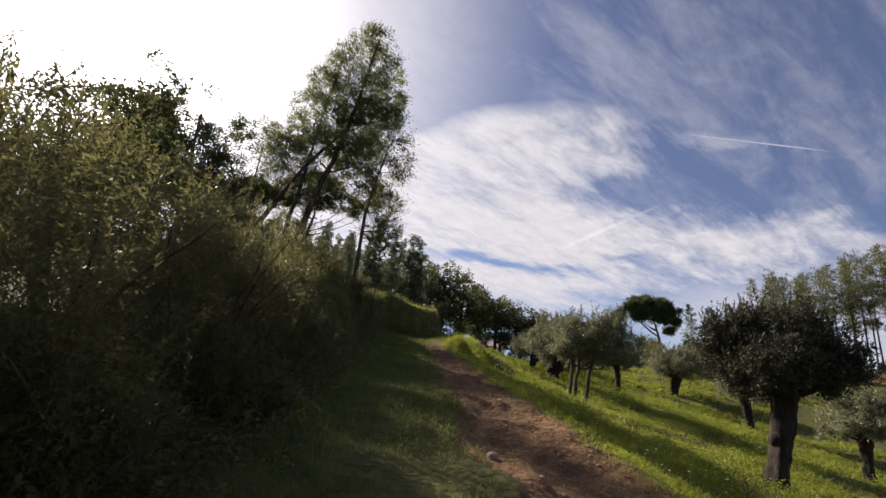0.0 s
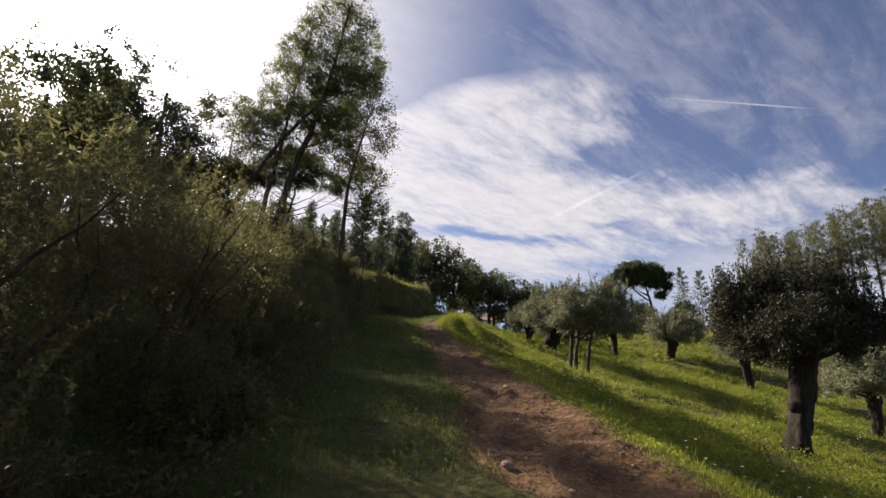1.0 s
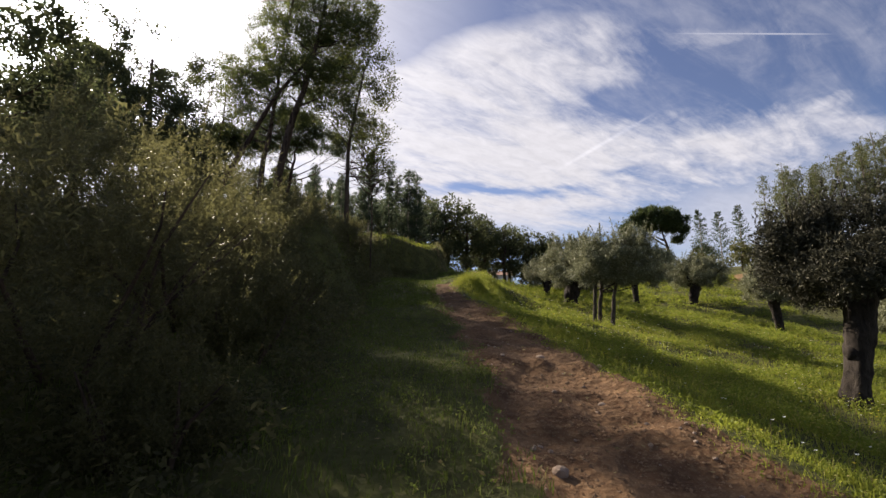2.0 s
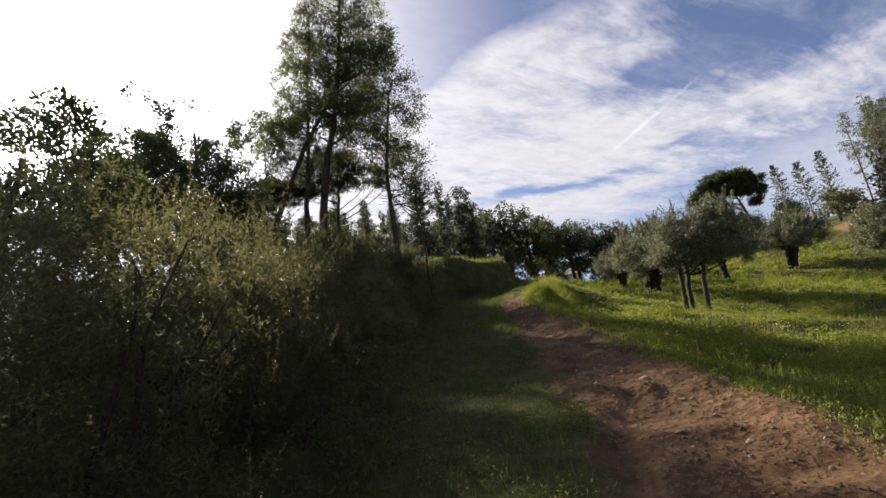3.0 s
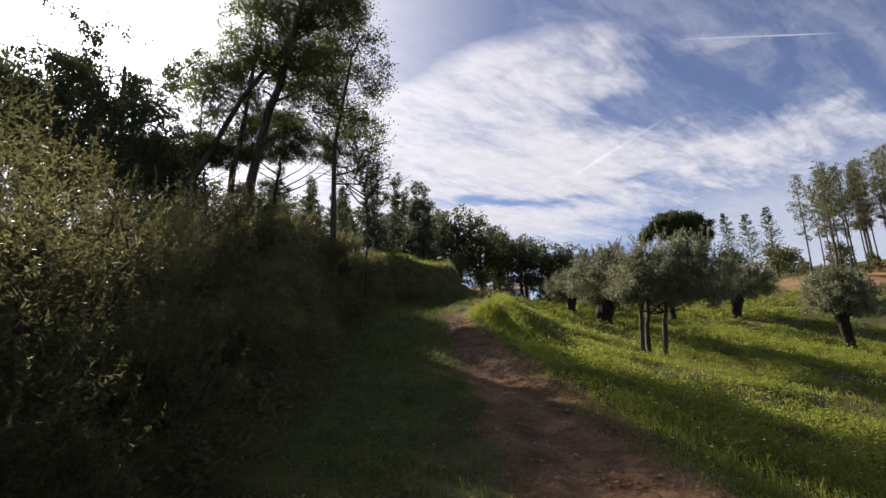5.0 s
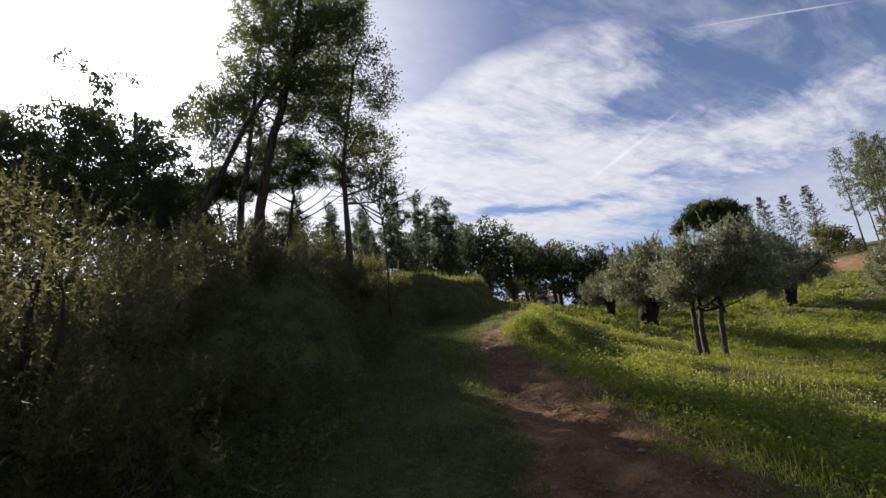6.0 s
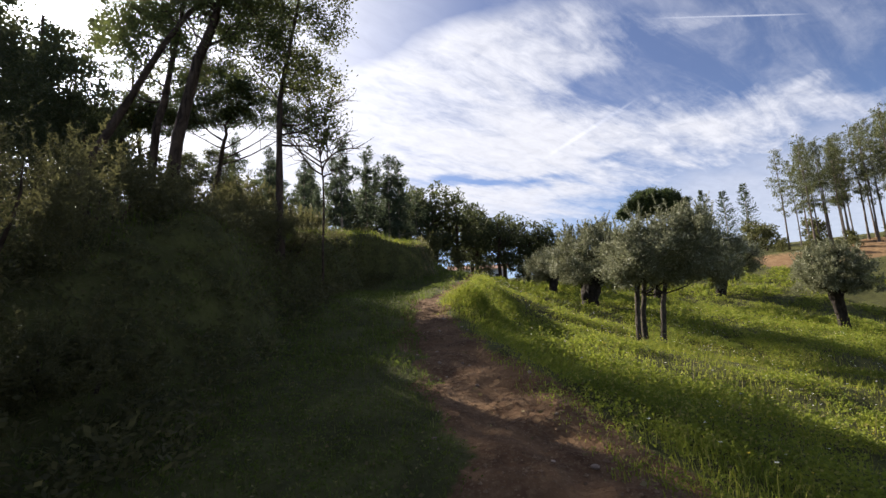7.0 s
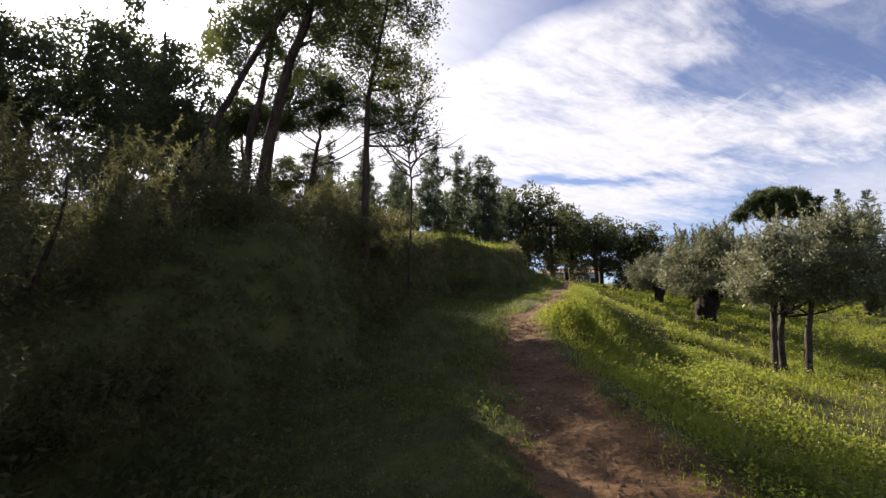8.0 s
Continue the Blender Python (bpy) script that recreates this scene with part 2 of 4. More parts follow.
dirt = n.mix(n.ramp(grit.outputs["Distance"], 0.28, 0.08, 0.0, 0.5), dirt, rgb(0.23, 0.17, 0.11))
turf = n.mix(n.ramp(mid_n, 0.35, 0.68), rgb(0.044, 0.046, 0.016), rgb(0.085, 0.087, 0.026))
turf = n.mix(n.ramp(fine_n, 0.52, 0.72, 0.0, 0.5), turf, rgb(0.11, 0.095, 0.045))
red = n.mix(n.ramp(mid_n, 0.35, 0.7), rgb(0.145, 0.085, 0.042), rgb(0.25, 0.160, 0.085))
edge = n.ramp(n.math("ADD", path_w, n.math("MULTIPLY", n.math("SUBTRACT", fine_n, 0.5), 0.9)), 0.14, 0.46)
edge2 = n.ramp(n.math("ADD", red_w, n.math("MULTIPLY", n.math("SUBTRACT", mid_n, 0.5), 1.1)), 0.40, 0.60)
relief = n.math("ADD", n.math("MULTIPLY", fine_n, 0.6), n.math("MULTIPLY", clods.outputs["Distance"], 0.5))
finish(n, n.mix(edge, n.mix(edge2, turf, red), dirt), 0.95, n.bump(relief, 0.8, 0.05), specular=0.1)

# ---- meshes from arrays ----
def mesh_from(name, verts, faces, mat, smooth=False):
    """A mesh whose faces all have the same number of corners."""
    verts, faces = np.asarray(verts, dtype=np.float32), np.asarray(faces, dtype=np.int32)
    me = bpy.data.meshes.new(name)
    k = faces.shape[1]
    me.vertices.add(len(verts))
    me.vertices.foreach_set("co", verts.ravel())
    me.loops.add(faces.size)
    me.loops.foreach_set("vertex_index", faces.ravel())
    me.polygons.add(len(faces))
    me.polygons.foreach_set("loop_start", np.arange(0, faces.size, k, dtype=np.int32))
    me.polygons.foreach_set("use_smooth", np.full(len(faces), smooth))
    me.update(calc_edges=True)
    me.materials.append(mat)
    return me


def part(name, me, parent, label=""):
    ob = new(name, me)
    ob.parent = parent
    return tagged(ob, label=label)


def thing(name, x, y, z, label, category, group="", kind=""):
    ob = new(name)
    ob.empty_display_size = 0.3
    ob.location = (x, y, z)
    return tagged(ob, label, category, group, kind)


def unit(v):
    return v / np.maximum(np.linalg.norm(v, axis=-1, keepdims=True), 1e-9)


def leaves(rng, at, out, long, wide, droop=0.0, spread=0.9):
    """Leaf blades (a folded rhomb each) at the points, roughly along the ways out."""
    n = len(at)
    d = unit(out + rng.normal(0, spread, (n, 3)) + np.array([0, 0, -droop]))
    side = unit(np.cross(d, rng.normal(0, 1, (n, 3))))
    up = np.cross(side, d)
    ln = (long * rng.uniform(0.65, 1.35, n))[:, None]
    wd = (wide * rng.uniform(0.7, 1.3, n))[:, None]
    mid = at + d * ln * 0.5 + up * wd * 0.15
    v = np.stack([at, mid - side * wd * 0.5 - up * wd * 0.15, at + d * ln, mid + side * wd * 0.5 - up * wd * 0.15], 1).reshape(-1, 3)
    return v, np.arange(4 * n).reshape(n, 4)


def needles(rng, at, out, long, wide, droop=0.0, spread=0.9):
    """Narrow pointed leaflets, one triangle each."""
    n = len(at)
    d = unit(out + rng.normal(0, spread, (n, 3)) + np.array([0, 0, -droop]))
    side = unit(np.cross(d, rng.normal(0, 1, (n, 3)))) * (wide * 0.5 * rng.uniform(0.7, 1.3, n))[:, None]
    v = np.stack([at - side, at + side, at + d * (long * rng.uniform(0.65, 1.35, n))[:, None]], 1).reshape(-1, 3)
    return v, np.arange(3 * n).reshape(n, 3)


def clump_points(rng, centres, radii, per, squash=0.75, shell=0.6):
    """Points in fuzzy clumps round the centres, thicker towards their skin, with the way outwards."""
    c = np.repeat(np.asarray(centres), per, 0)
    r = np.repeat(np.asarray(radii), per)
    d = unit(rng.normal(0, 1, (len(c), 3)))
    rad = r * (shell + (1 - shell) * rng.uniform(0, 1, len(c))) * rng.uniform(0.75, 1.12, len(c))
    off = d * rad[:, None]
    off[:, 2] *= squash
    return c + off, d


def tube(pts, radii, sides=8, rng=None, rough=0.0):
    """A limb along the points, with closed tip; quads only."""
    pts, radii = np.asarray(pts, float), np.asarray(radii, float)
    t = unit(np.gradient(pts, axis=0))
    ref = np.array([1.0, 0.2, 0.1])
    a = unit(np.cross(t, ref))
    b = np.cross(t, a)
    ang = np.linspace(0, 2 * np.pi, sides, endpoint=False)
    rr = radii[:, None] * (1 + (rng.normal(0, rough, (len(pts), sides)) if rng is not None and rough else 0))
    v = pts[:, None] + rr[..., None] * (np.cos(ang)[None, :, None] * a[:, None] + np.sin(ang)[None, :, None] * b[:, None])
    f = []
    for i in range(len(pts) - 1):
        for j in range(sides):
            k = (j + 1) % sides
            f.append((i * sides + j, i * sides + k, (i + 1) * sides + k, (i + 1) * sides + j))
    return v.reshape(-1, 3), np.array(f)


def join(pieces):
    vs, fs, n = [], [], 0
    for v, f in pieces:
        vs.append(v)
        fs.append(f + n)
        n += len(v)
    return np.concatenate(vs), np.concatenate(fs)


def bend(rng, start, way, length, steps=6, wander=0.18, rise=0.05):
    """A crooked line from start along way."""
    pts, d = [np.array(start, float)], unit(np.array(way, float))
    for _ in range(steps):
        d = unit(d + rng.normal(0, wander, 3) + np.array([0, 0, rise]))
        pts.append(pts[-1] + d * length / steps)
    return np.array(pts)


def along(pts, f):
    s = np.linspace(0, 1, len(pts))
    return np.array([np.interp(f, s, pts[:, k]) for k in range(3)])


def branch_out(rng, root, line, radii, count, lo, hi, length, rise, thick, mat, twigs=4):
    """Limbs from a stem line, each a part that carries its twigs."""
    turn = rng.uniform(0, 6.28)
    for i in range(count):
        f = lo + (hi - lo) * (i + rng.uniform(0.1, 0.9)) / count
        p = along(line, f)
        r = np.interp(f, np.linspace(0, 1, len(radii)), radii) * thick
        turn += 2.4 + rng.uniform(-0.5, 0.5)
        ln = length(f) * rng.uniform(0.75, 1.2)
        limb = bend(rng, p, (math.cos(turn), math.sin(turn), rise), ln, 6)
        v, fc = tube(limb, np.linspace(r, r * 0.25, len(limb)), 5)
        limb_ob = part("limb", mesh_from("limb", v, fc, mat, True), root)
        for _ in range(twigs):
            q = along(limb, rng.uniform(0.3, 0.95))
            tw = bend(rng, q, unit(limb[-1] - limb[0]) + rng.normal(0, 0.7, 3), ln * rng.uniform(0.3, 0.6), 4)
            v, fc = tube(tw, np.linspace(r * 0.45, r * 0.15, len(tw)), 4)
            part("twig", mesh_from("twig", v, fc, mat, True), limb_ob)


# ---- the hillside ----
def sm(a, b, v):
    u = np.clip((v - a) / (b - a), 0.0, 1.0)
    return u * u * (3 - 2 * u)


PATH_Y = [-60, 3, 5, 8, 10, 12, 14, 16, 18, 19.5, 21, 22.5, 24, 28, 34, 45, 80]
PATH_X = [1.9, 1.65, 1.55, 1.22, 0.88, 0.56, 0.26, -0.03, -0.25, 0.08, 0.50, 0.78, 1.0, 1.35, 1.9, 3.2, 9.0]
HALF_Y = [-60, 5, 8, 9.5, 12, 15, 18, 30, 80]
HALF_X = [1.0, 0.97, 0.88, 0.68, 0.62, 0.50, 0.28, 0.25, 0.3]

FALL_Y = [10, 13, 17, 19.5, 22, 29.6, 38, 41, 60]       # how far the field lies below the path
FALL = [1.25, 1.35, 1.18, 1.42, 1.90, 1.64, 1.45, 1.25, 1.15]
CREST_Y = [22, 24, 28, 32, 40, 60, 80, 130]   # the path flattens at the head of the slope
CREST = [0.0, 0.03, 0.22, 0.34, 0.45, 0.9, 1.2, 0.0]


def path_x(y):
    return np.interp(y, PATH_Y, PATH_X)


def path_half(y):
    return np.interp(y, HALF_Y, HALF_X)


def climb(y):
    """Height of the path along the hillside."""
    z = -0.25 + 0.22 * y
    z = z - 0.0020 * np.clip(y - 14, 0, 30) ** 2 - 0.12 * np.clip(y - 44, 0, None)
    return z - 0.13 * np.clip(y - 130, 0, None) + 0.1 * np.clip(-30 - y, 0, None)


def humps(x, y):
    """Two grassy mounds along the far edge of the path."""
    return 0.50 * np.exp(-((x - 0.76) / 0.42) ** 2 - ((y - 17.6) / 0.80) ** 2) + 0.24 * np.exp(-((x - 1.55) / 0.48) ** 2 - ((y - 21.5) / 1.8) ** 2)


def foot_at(y):
    """How far beside the path the scarp begins."""
    return 2.1 + 1.05 * sm(18, 22, y) - 2.0 * sm(24.5, 28, y) + 0.7 * sm(32, 38, y)


def base_z(x, y):
    """The hillside without its small bumps."""
    off = x - path_x(y)
    right = np.clip(off - path_half(y), 0, None)
    left = np.clip(-off - path_half(y), 0, None)
    z = climb(y)
    z = z - 0.10 * np.clip(right, 0, 20) - 0.03 * np.clip(right - 8, 0, 12) - np.interp(y, FALL_Y, FALL) * np.tanh(right / 4.6)
    z = z - np.interp(y, CREST_Y, CREST) * sm(8, 2, right) * sm(3.0, 1.0, left)
    z = z + sm(30, 58, y) * (3.6 * sm(10, 30, x) + 0.10 * np.clip(x - 30, 0, 40))
    bank = (1.8 - 0.65 * np.exp(-((y - 19.5) / 3.2) ** 2) - 0.5 * sm(20, 30, y) - 0.5 * sm(30, 37, y) - 0.7 * sm(37, 46, y)) * (0.30 + 0.70 * sm(8.5, 14.5, y))
    bank = bank * (1 + 0.08 * np.sin(1.1 * y + 0.6 * x) + 0.03 * np.sin(4.3 * y + 1.3 * x))
    left = left + (0.22 * np.sin(0.9 * y + 0.5) + 0.08 * np.sin(2.7 * y)) * sm(1.2, 2.4, left)
    left = np.clip(left, 0, None)
    foot = foot_at(y)
    z = z - 0.40 * np.exp(-((y - 23.5) / 2.4) ** 2) * sm(0.2, 1.4, left) * sm(foot + 0.8, foot, left)
    z = z + 0.03 * np.clip(left, 0, 2) + bank * sm(foot, foot + 1.4 - 0.6 * sm(12, 20, y), left) + 0.12 * np.clip(left - 3, 0, 40)
    z = z + humps(x, y)
    z = z - 0.20 * np.exp(-((x - 2.3) / 0.8) ** 2 - ((y - 17.6) / 1.8) ** 2) - 0.42 * np.exp(-((x - 2.7) / 0.75) ** 2 - ((y - 20.6) / 2.0) ** 2)
    return z

def lattice(ix, iy, seed):
    h = (ix * 374761393 + iy * 668265263 + seed * 974634777) & 0x7FFFFFFF
    h = ((h ^ (h >> 13)) * 1274126177) & 0x7FFFFFFF
    return ((h ^ (h >> 16)) & 0xFFFF) / 65535.0


def bumps(x, y, size, seed=0):
    """Smooth value noise between 0 and 1."""
    u, v = np.asarray(x) / size, np.asarray(y) / size
    i, j = np.floor(u).astype(np.int64), np.floor(v).astype(np.int64)
    fu, fv = u - i, v - j
    fu, fv = fu * fu * (3 - 2 * fu), fv * fv * (3 - 2 * fv)
    a = lattice(i, j, seed) * (1 - fu) + lattice(i + 1, j, seed) * fu
    b = lattice(i, j + 1, seed) * (1 - fu) + lattice(i + 1, j + 1, seed) * fu
    return a * (1 - fv) + b * fv


def bare_at(x, y):
    """1 on the trodden earth of the path, 0 in the grass."""
    off = np.abs(x - path_x(y) + 0.30 * (bumps(y, x * 0, 1.3, 5) - 0.5))
    half = path_half(y) + 0.55 * (bumps(x, y, 0.7, 6) - 0.5) + 0.28 * (bumps(x, y, 0.22, 7) - 0.5)
    return sm(half + 0.24, half - 0.18, off) * sm(64, 50, y)


def red_at(x, y):
    """1 on the bare earth of the bank under the far pines and of the scarp."""
    line = 0.78 * y + 0.22 * (80 - x)
    rise = sm(25, 31, x) * sm(45.8, 48.2, line) * sm(57, 51, line)
    left = path_x(y) - path_half(y) - x
    foot = foot_at(y)
    scarp = sm(foot - 0.2, foot + 0.15, left) * sm(foot + 1.15, foot + 0.75, left) * sm(20, 24, y) * sm(44, 38, y)
    return rise * (0.32 + 0.9 * bumps(x, y, 3.5, 9)) + scarp * (0.05 + 0.42 * bumps(x, y, 0.8, 12))


def ground_z(x, y):
    x, y = np.asarray(x, float), np.asarray(y, float)
    z = base_z(x, y)
    bare = bare_at(x, y)
    z = z + (0.20 * (bumps(x, y, 2.6, 1) - 0.5) + 0.10 * (bumps(x, y, 1.2, 14) - 0.5) + 0.08 * (bumps(x, y, 0.7, 2) - 0.5)) * (1 - 0.75 * bare)
    z = z + bare * (0.12 * (bumps(x, y, 0.5, 3) - 0.5) + 0.075 * (bumps(x, y, 0.19, 4) - 0.5) - 0.05)
    # a washed-out step across the path
    z = z + bare * 0.10 * sm(8.6, 8.9, y + 0.25 * x) * sm(10.2, 9.2, y)
    return z


def spaced(stops, steps):
    out = [stops[0]]
    for a, b, s in zip(stops, stops[1:], steps):
        n = max(1, int(round((b - a) / s)))
        out += [a + (b - a) * (i + 1) / n for i in range(n)]
    return np.array(out)


gx = spaced([-900, -150, -40, -10, -4.5, -0.8, 3.0, 8.0, 25, 60, 160, 900], [60, 8, 1.0, 0.22, 0.13, 0.07, 0.18, 0.5, 1.0, 6, 60])
gy = spaced([-300, -40, -6, 2.5, 14, 24, 45, 75, 170, 900], [30, 2.5, 0.4, 0.085, 0.14, 0.4, 0.9, 4, 60])
GX, GY = np.meshgrid(gx, gy)
GZ = ground_z(GX, GY)
far = np.maximum(np.abs(GX) - 150, 0) + np.maximum(GY - 170, 0)
GZ = np.where(far > 0, GZ - 0.10 * far, GZ)
verts = np.stack([GX, GY, GZ], -1).reshape(-1, 3)
nx, ny = len(gx), len(gy)
ii, jj = np.meshgrid(np.arange(nx - 1), np.arange(ny - 1))
quad = np.stack([jj * nx + ii, jj * nx + ii + 1, (jj + 1) * nx + ii + 1, (jj + 1) * nx + ii], -1).reshape(-1, 4)
mid_x, mid_y = verts[quad, 0].mean(1), verts[quad, 1].mean(1)
on_path = (bare_at(mid_x, mid_y) > 0.5) & (mid_y > -20) & (mid_y < 45)


def sheet_of(name, faces):
    used, inv = np.unique(faces, return_inverse=True)
    me = mesh_from(name, verts[used], inv.reshape(-1, 4), GROUND, True)
    for key, fn in (("bare", bare_at), ("red", red_at)):
        at = me.attributes.new(key, "FLOAT", "POINT")
        at.data.foreach_set("value", fn(verts[used, 0], verts[used, 1]).astype(np.float32))
    return new(name, me)


tagged(sheet_of("ground", quad[~on_path]), "grassy hillside of green turf and bare red earth", "ground", kind="structure")
tagged(sheet_of("path", quad[on_path]), "trodden reddish brown dirt footpath with loose grit", "path", kind="structure")

# ---- trees ----
def put_at(x, y, sink=0.08):
    return float(ground_z(x, y)) - sink


def cloud_of(rng, lobes, count, gaps=0.35):
    """Clump centres in the skin and body of a few ellipsoids (x, y, z and half-sizes each), with holes between."""
    lobes = np.asarray(lobes, float)
    size = np.prod(lobes[:, 3:], 1) ** 0.667
    pool = int(count * (1 + gaps))
    pick = rng.choice(len(lobes), pool, p=size / size.sum())
    d = unit(rng.normal(0, 1, (pool, 3)))
    c = lobes[pick, :3] + d * lobes[pick, 3:] * (rng.uniform(0.25, 1.0, (pool, 1)) ** 0.6)
    scale = 2.2 / np.mean(lobes[:, 3:])
    wave = np.zeros(len(c))
    for _ in range(5):
        k = rng.normal(0, 1, 3) * scale * 1.3
        wave += np.sin(c @ k + rng.uniform(0, 6.28))
    order = np.argsort(-wave + rng.normal(0, 1.2 * max(0.1, 1 - gaps), len(c)))
    return c[order[:count]]


def trunk_line(rng, line, steps=12, wobble=0.04):
    pts = np.asarray(line, float)
    s = np.linspace(0, 1, steps)
    fine = np.array([along(pts, f) for f in s])
    fine[1:-1] = 0.25 * fine[:-2] + 0.5 * fine[1:-1] + 0.25 * fine[2:]
    return fine + rng.normal(0, wobble, (steps, 3)) * np.array([1, 1, 0.3]) * s[:, None]


def limbs_to(rng, root, line, rad, targets, mat, drop=0.5, thick=0.4, twigs=3, least=0.25):
    """Limbs that leave the trunk below their tufts and curve up to them, each a part."""
    zs = line[:, 2]
    for t in targets:
        reach = np.linalg.norm(t[:2] - line[-1][:2])
        f = np.clip(np.interp(t[2] - drop * max(reach, 0.4), zs, np.linspace(0, 1, len(zs))), least, 0.97)
        p = along(line, f)
        r = max(0.012, np.interp(f, np.linspace(0, 1, len(rad)), rad) * thick)
        ctrl = (p + t) / 2 + np.array([0, 0, -0.12 * np.linalg.norm(t - p)]) + rng.normal(0, 0.12, 3)
        u = np.linspace(0, 1, 7)[:, None]
        limb = (1 - u) ** 2 * p + 2 * u * (1 - u) * ctrl + u * u * t + rng.normal(0, 0.03, (7, 3)) * u
        pieces = [tube(limb, np.linspace(r, r * 0.25, 7), 6)]
        for _ in range(twigs):
            g = rng.uniform(0.4, 0.95)
            q = along(limb, g)
            tw = bend(rng, q, unit(t - p) + rng.normal(0, 0.6, 3), np.linalg.norm(t - p) * rng.uniform(0.2, 0.4), 4)
            pieces.append(tube(tw, np.linspace(r * 0.35, r * 0.1, 5), 4))
        v, fc = join(pieces)
        part("limb", mesh_from("limb", v, fc, mat, True), root)


def grown_tree(name, seed, line, girth, lobes, label, category, mat, clumps=140, fuzz=0.4, per=70, leaf=(0.12, 0.035), bark=None, limbs=10, group="", gaps=0.5, droop=0.0, lift=0.3, spread=0.7, drop=0.6, squash=0.75, shell=0.15, taper=0.78, blade=None):
    """A tree from its trunk line and the lobes of its crown, all in world places."""
    rng = np.random.default_rng(seed)
    bark = bark or PINE_BARK
    x, y = line[0][:2]
    z = put_at(x, y)
    root = thing(name, x, y, z, label, category, group)
    base = np.array([x, y, z])
    pts = np.array([(x, y, z - 0.15)] + [tuple(p) for p in line[1:]]) - base
    ln = trunk_line(rng, pts)
    rad = girth * (1.0 - taper * np.linspace(0, 1, len(ln)))
    rad[0] *= 1.35
    v, f = tube(ln, rad, 10, rng, 0.05)
    part("trunk", mesh_from("trunk", v, f, bark, True), root)
    lobes = np.array(lobes, float)
    lobes[:, :3] -= base
    c = cloud_of(rng, lobes, clumps, gaps)
    limbs_to(rng, root, ln, rad, c[rng.integers(0, len(c), limbs)], bark, drop)
    at, out = clump_points(rng, c, rng.uniform(0.55, 1.25, len(c)) * fuzz, per, squash, shell)
    v, f = (blade or leaves)(rng, at, out + np.array([0, 0, lift]), leaf[0], leaf[1], droop, spread)
    part("crown", mesh_from("crown", v, f, mat), root)
    return root


def olive_tree(seed, x, y, height, wide, girth, stems, label, leaves_per=60, clumps=200, trunk_h=0.42, lean=(0.0, 0.0), leaf=None):
    """A pollarded olive: short gnarled trunk or thin stems, limbs, and a broad feathery crown."""
    rng = np.random.default_rng(seed)
    root = thing("olive_tree", x, y, put_at(x, y), label, "olive tree", "olive trees on the slope")
    th = height * trunk_h
    foot = []
    if stems == 1:
        s = np.linspace(0, 1, 23)
        sway = 0.16 * girth * (np.sin(4.2 * s + seed) - math.sin(seed))
        line = np.stack([lean[0] * th * s + sway, lean[1] * th * s + 0.6 * sway, -0.15 + (th + 0.15) * s], 1)
        rad = girth * np.interp(s, [0, 0.1, 0.25, 0.45, 0.62, 0.8, 0.92, 1.0], [1.35, 1.08, 0.90, 0.86, 1.02, 0.98, 1.18, 1.00])
        v, f = tube(line, rad, 18)
        ring = v.reshape(23, 18, 3)
        a = np.linspace(0, 2 * np.pi, 18, endpoint=False)
        fold = 0.12 * np.sin(3 * a[None] + 5 * s[:, None] + seed) + 0.09 * np.sin(5 * a[None] - 4 * s[:, None] + 2.0 * seed) + rng.normal(0, 0.06, (23, 18))
        ring = line[:, None] + (ring - line[:, None]) * (1 + fold)[..., None]
        v, f = ring.reshape(-1, 3), f
        part("trunk", mesh_from("trunk", v, f, OLIVE_BARK, True), root, "thick gnarled dark trunk")
        for k, (up_, turn, big) in enumerate([(0.50, 3.3, 0.80), (0.58, 2.7, 0.45), (0.80, 0.2, 0.50), (0.36, 5.2, 0.42), (0.88, 4.4, 0.50), (0.30, 1.6, 0.35)]):   # burls and pruning knobs
            p = along(line, up_)
            d = np.array([math.cos(turn), math.sin(turn), 0.1])
            knob = np.array([p + d * girth * (0.35 + 0.95 * big * u) + np.array([0, 0, 0.05 * girth * u]) for u in (0.0, 0.3, 0.6, 0.85, 1.0, 1.06)])
            kv, kf = tube(knob, girth * big * np.array([0.55, 0.72, 0.74, 0.58, 0.30, 0.02]), 10, rng, 0.07)
            part("burl", mesh_from("burl", kv, kf, OLIVE_BARK, True), root)
        for k in range(3):     # the thick pollarded arms of the head
            turn = 0.3 + 2.2 * k + 0.4 * math.sin(seed)
            arm = bend(rng, line[-2], (0.75 * math.cos(turn), 0.75 * math.sin(turn), 0.9), 0.9 * wide * 0.25, 6, 0.16, 0.03)
            av, af = tube(arm, girth * np.array([0.72, 0.62, 0.50, 0.44, 0.40, 0.30, 0.16]), 10, rng, 0.07)
            part("arm", mesh_from("arm", av, af, OLIVE_BARK, True), root)
        foot = [(line, rad, 9)]
    else:
        for sx, sy, tip in [(-0.34, 0.0, -0.01), (0.02, 0.30, 0.0), (0.36, -0.08, 0.10), (-0.05, -0.3, 0.0)][:stems]:
            line = bend(rng, (sx, sy, -0.15), (tip, rng.uniform(-0.04, 0.04), 1), th + 0.35, 15, 0.035, 0.03)
            rad = girth * np.linspace(1.1, 0.8, 16)
            v, f = tube(line, rad, 10, rng, 0.13)
            part("stem", mesh_from("stem", v, f, STEM_BARK, True), root)
            foot.append((line, rad, 4))
    ch = height - th
    top = np.array([lean[0] * th, lean[1] * th, 0])
    lobes = [(0, 0, th + ch * 0.42, wide * 0.36, wide * 0.36, ch * 0.48)]
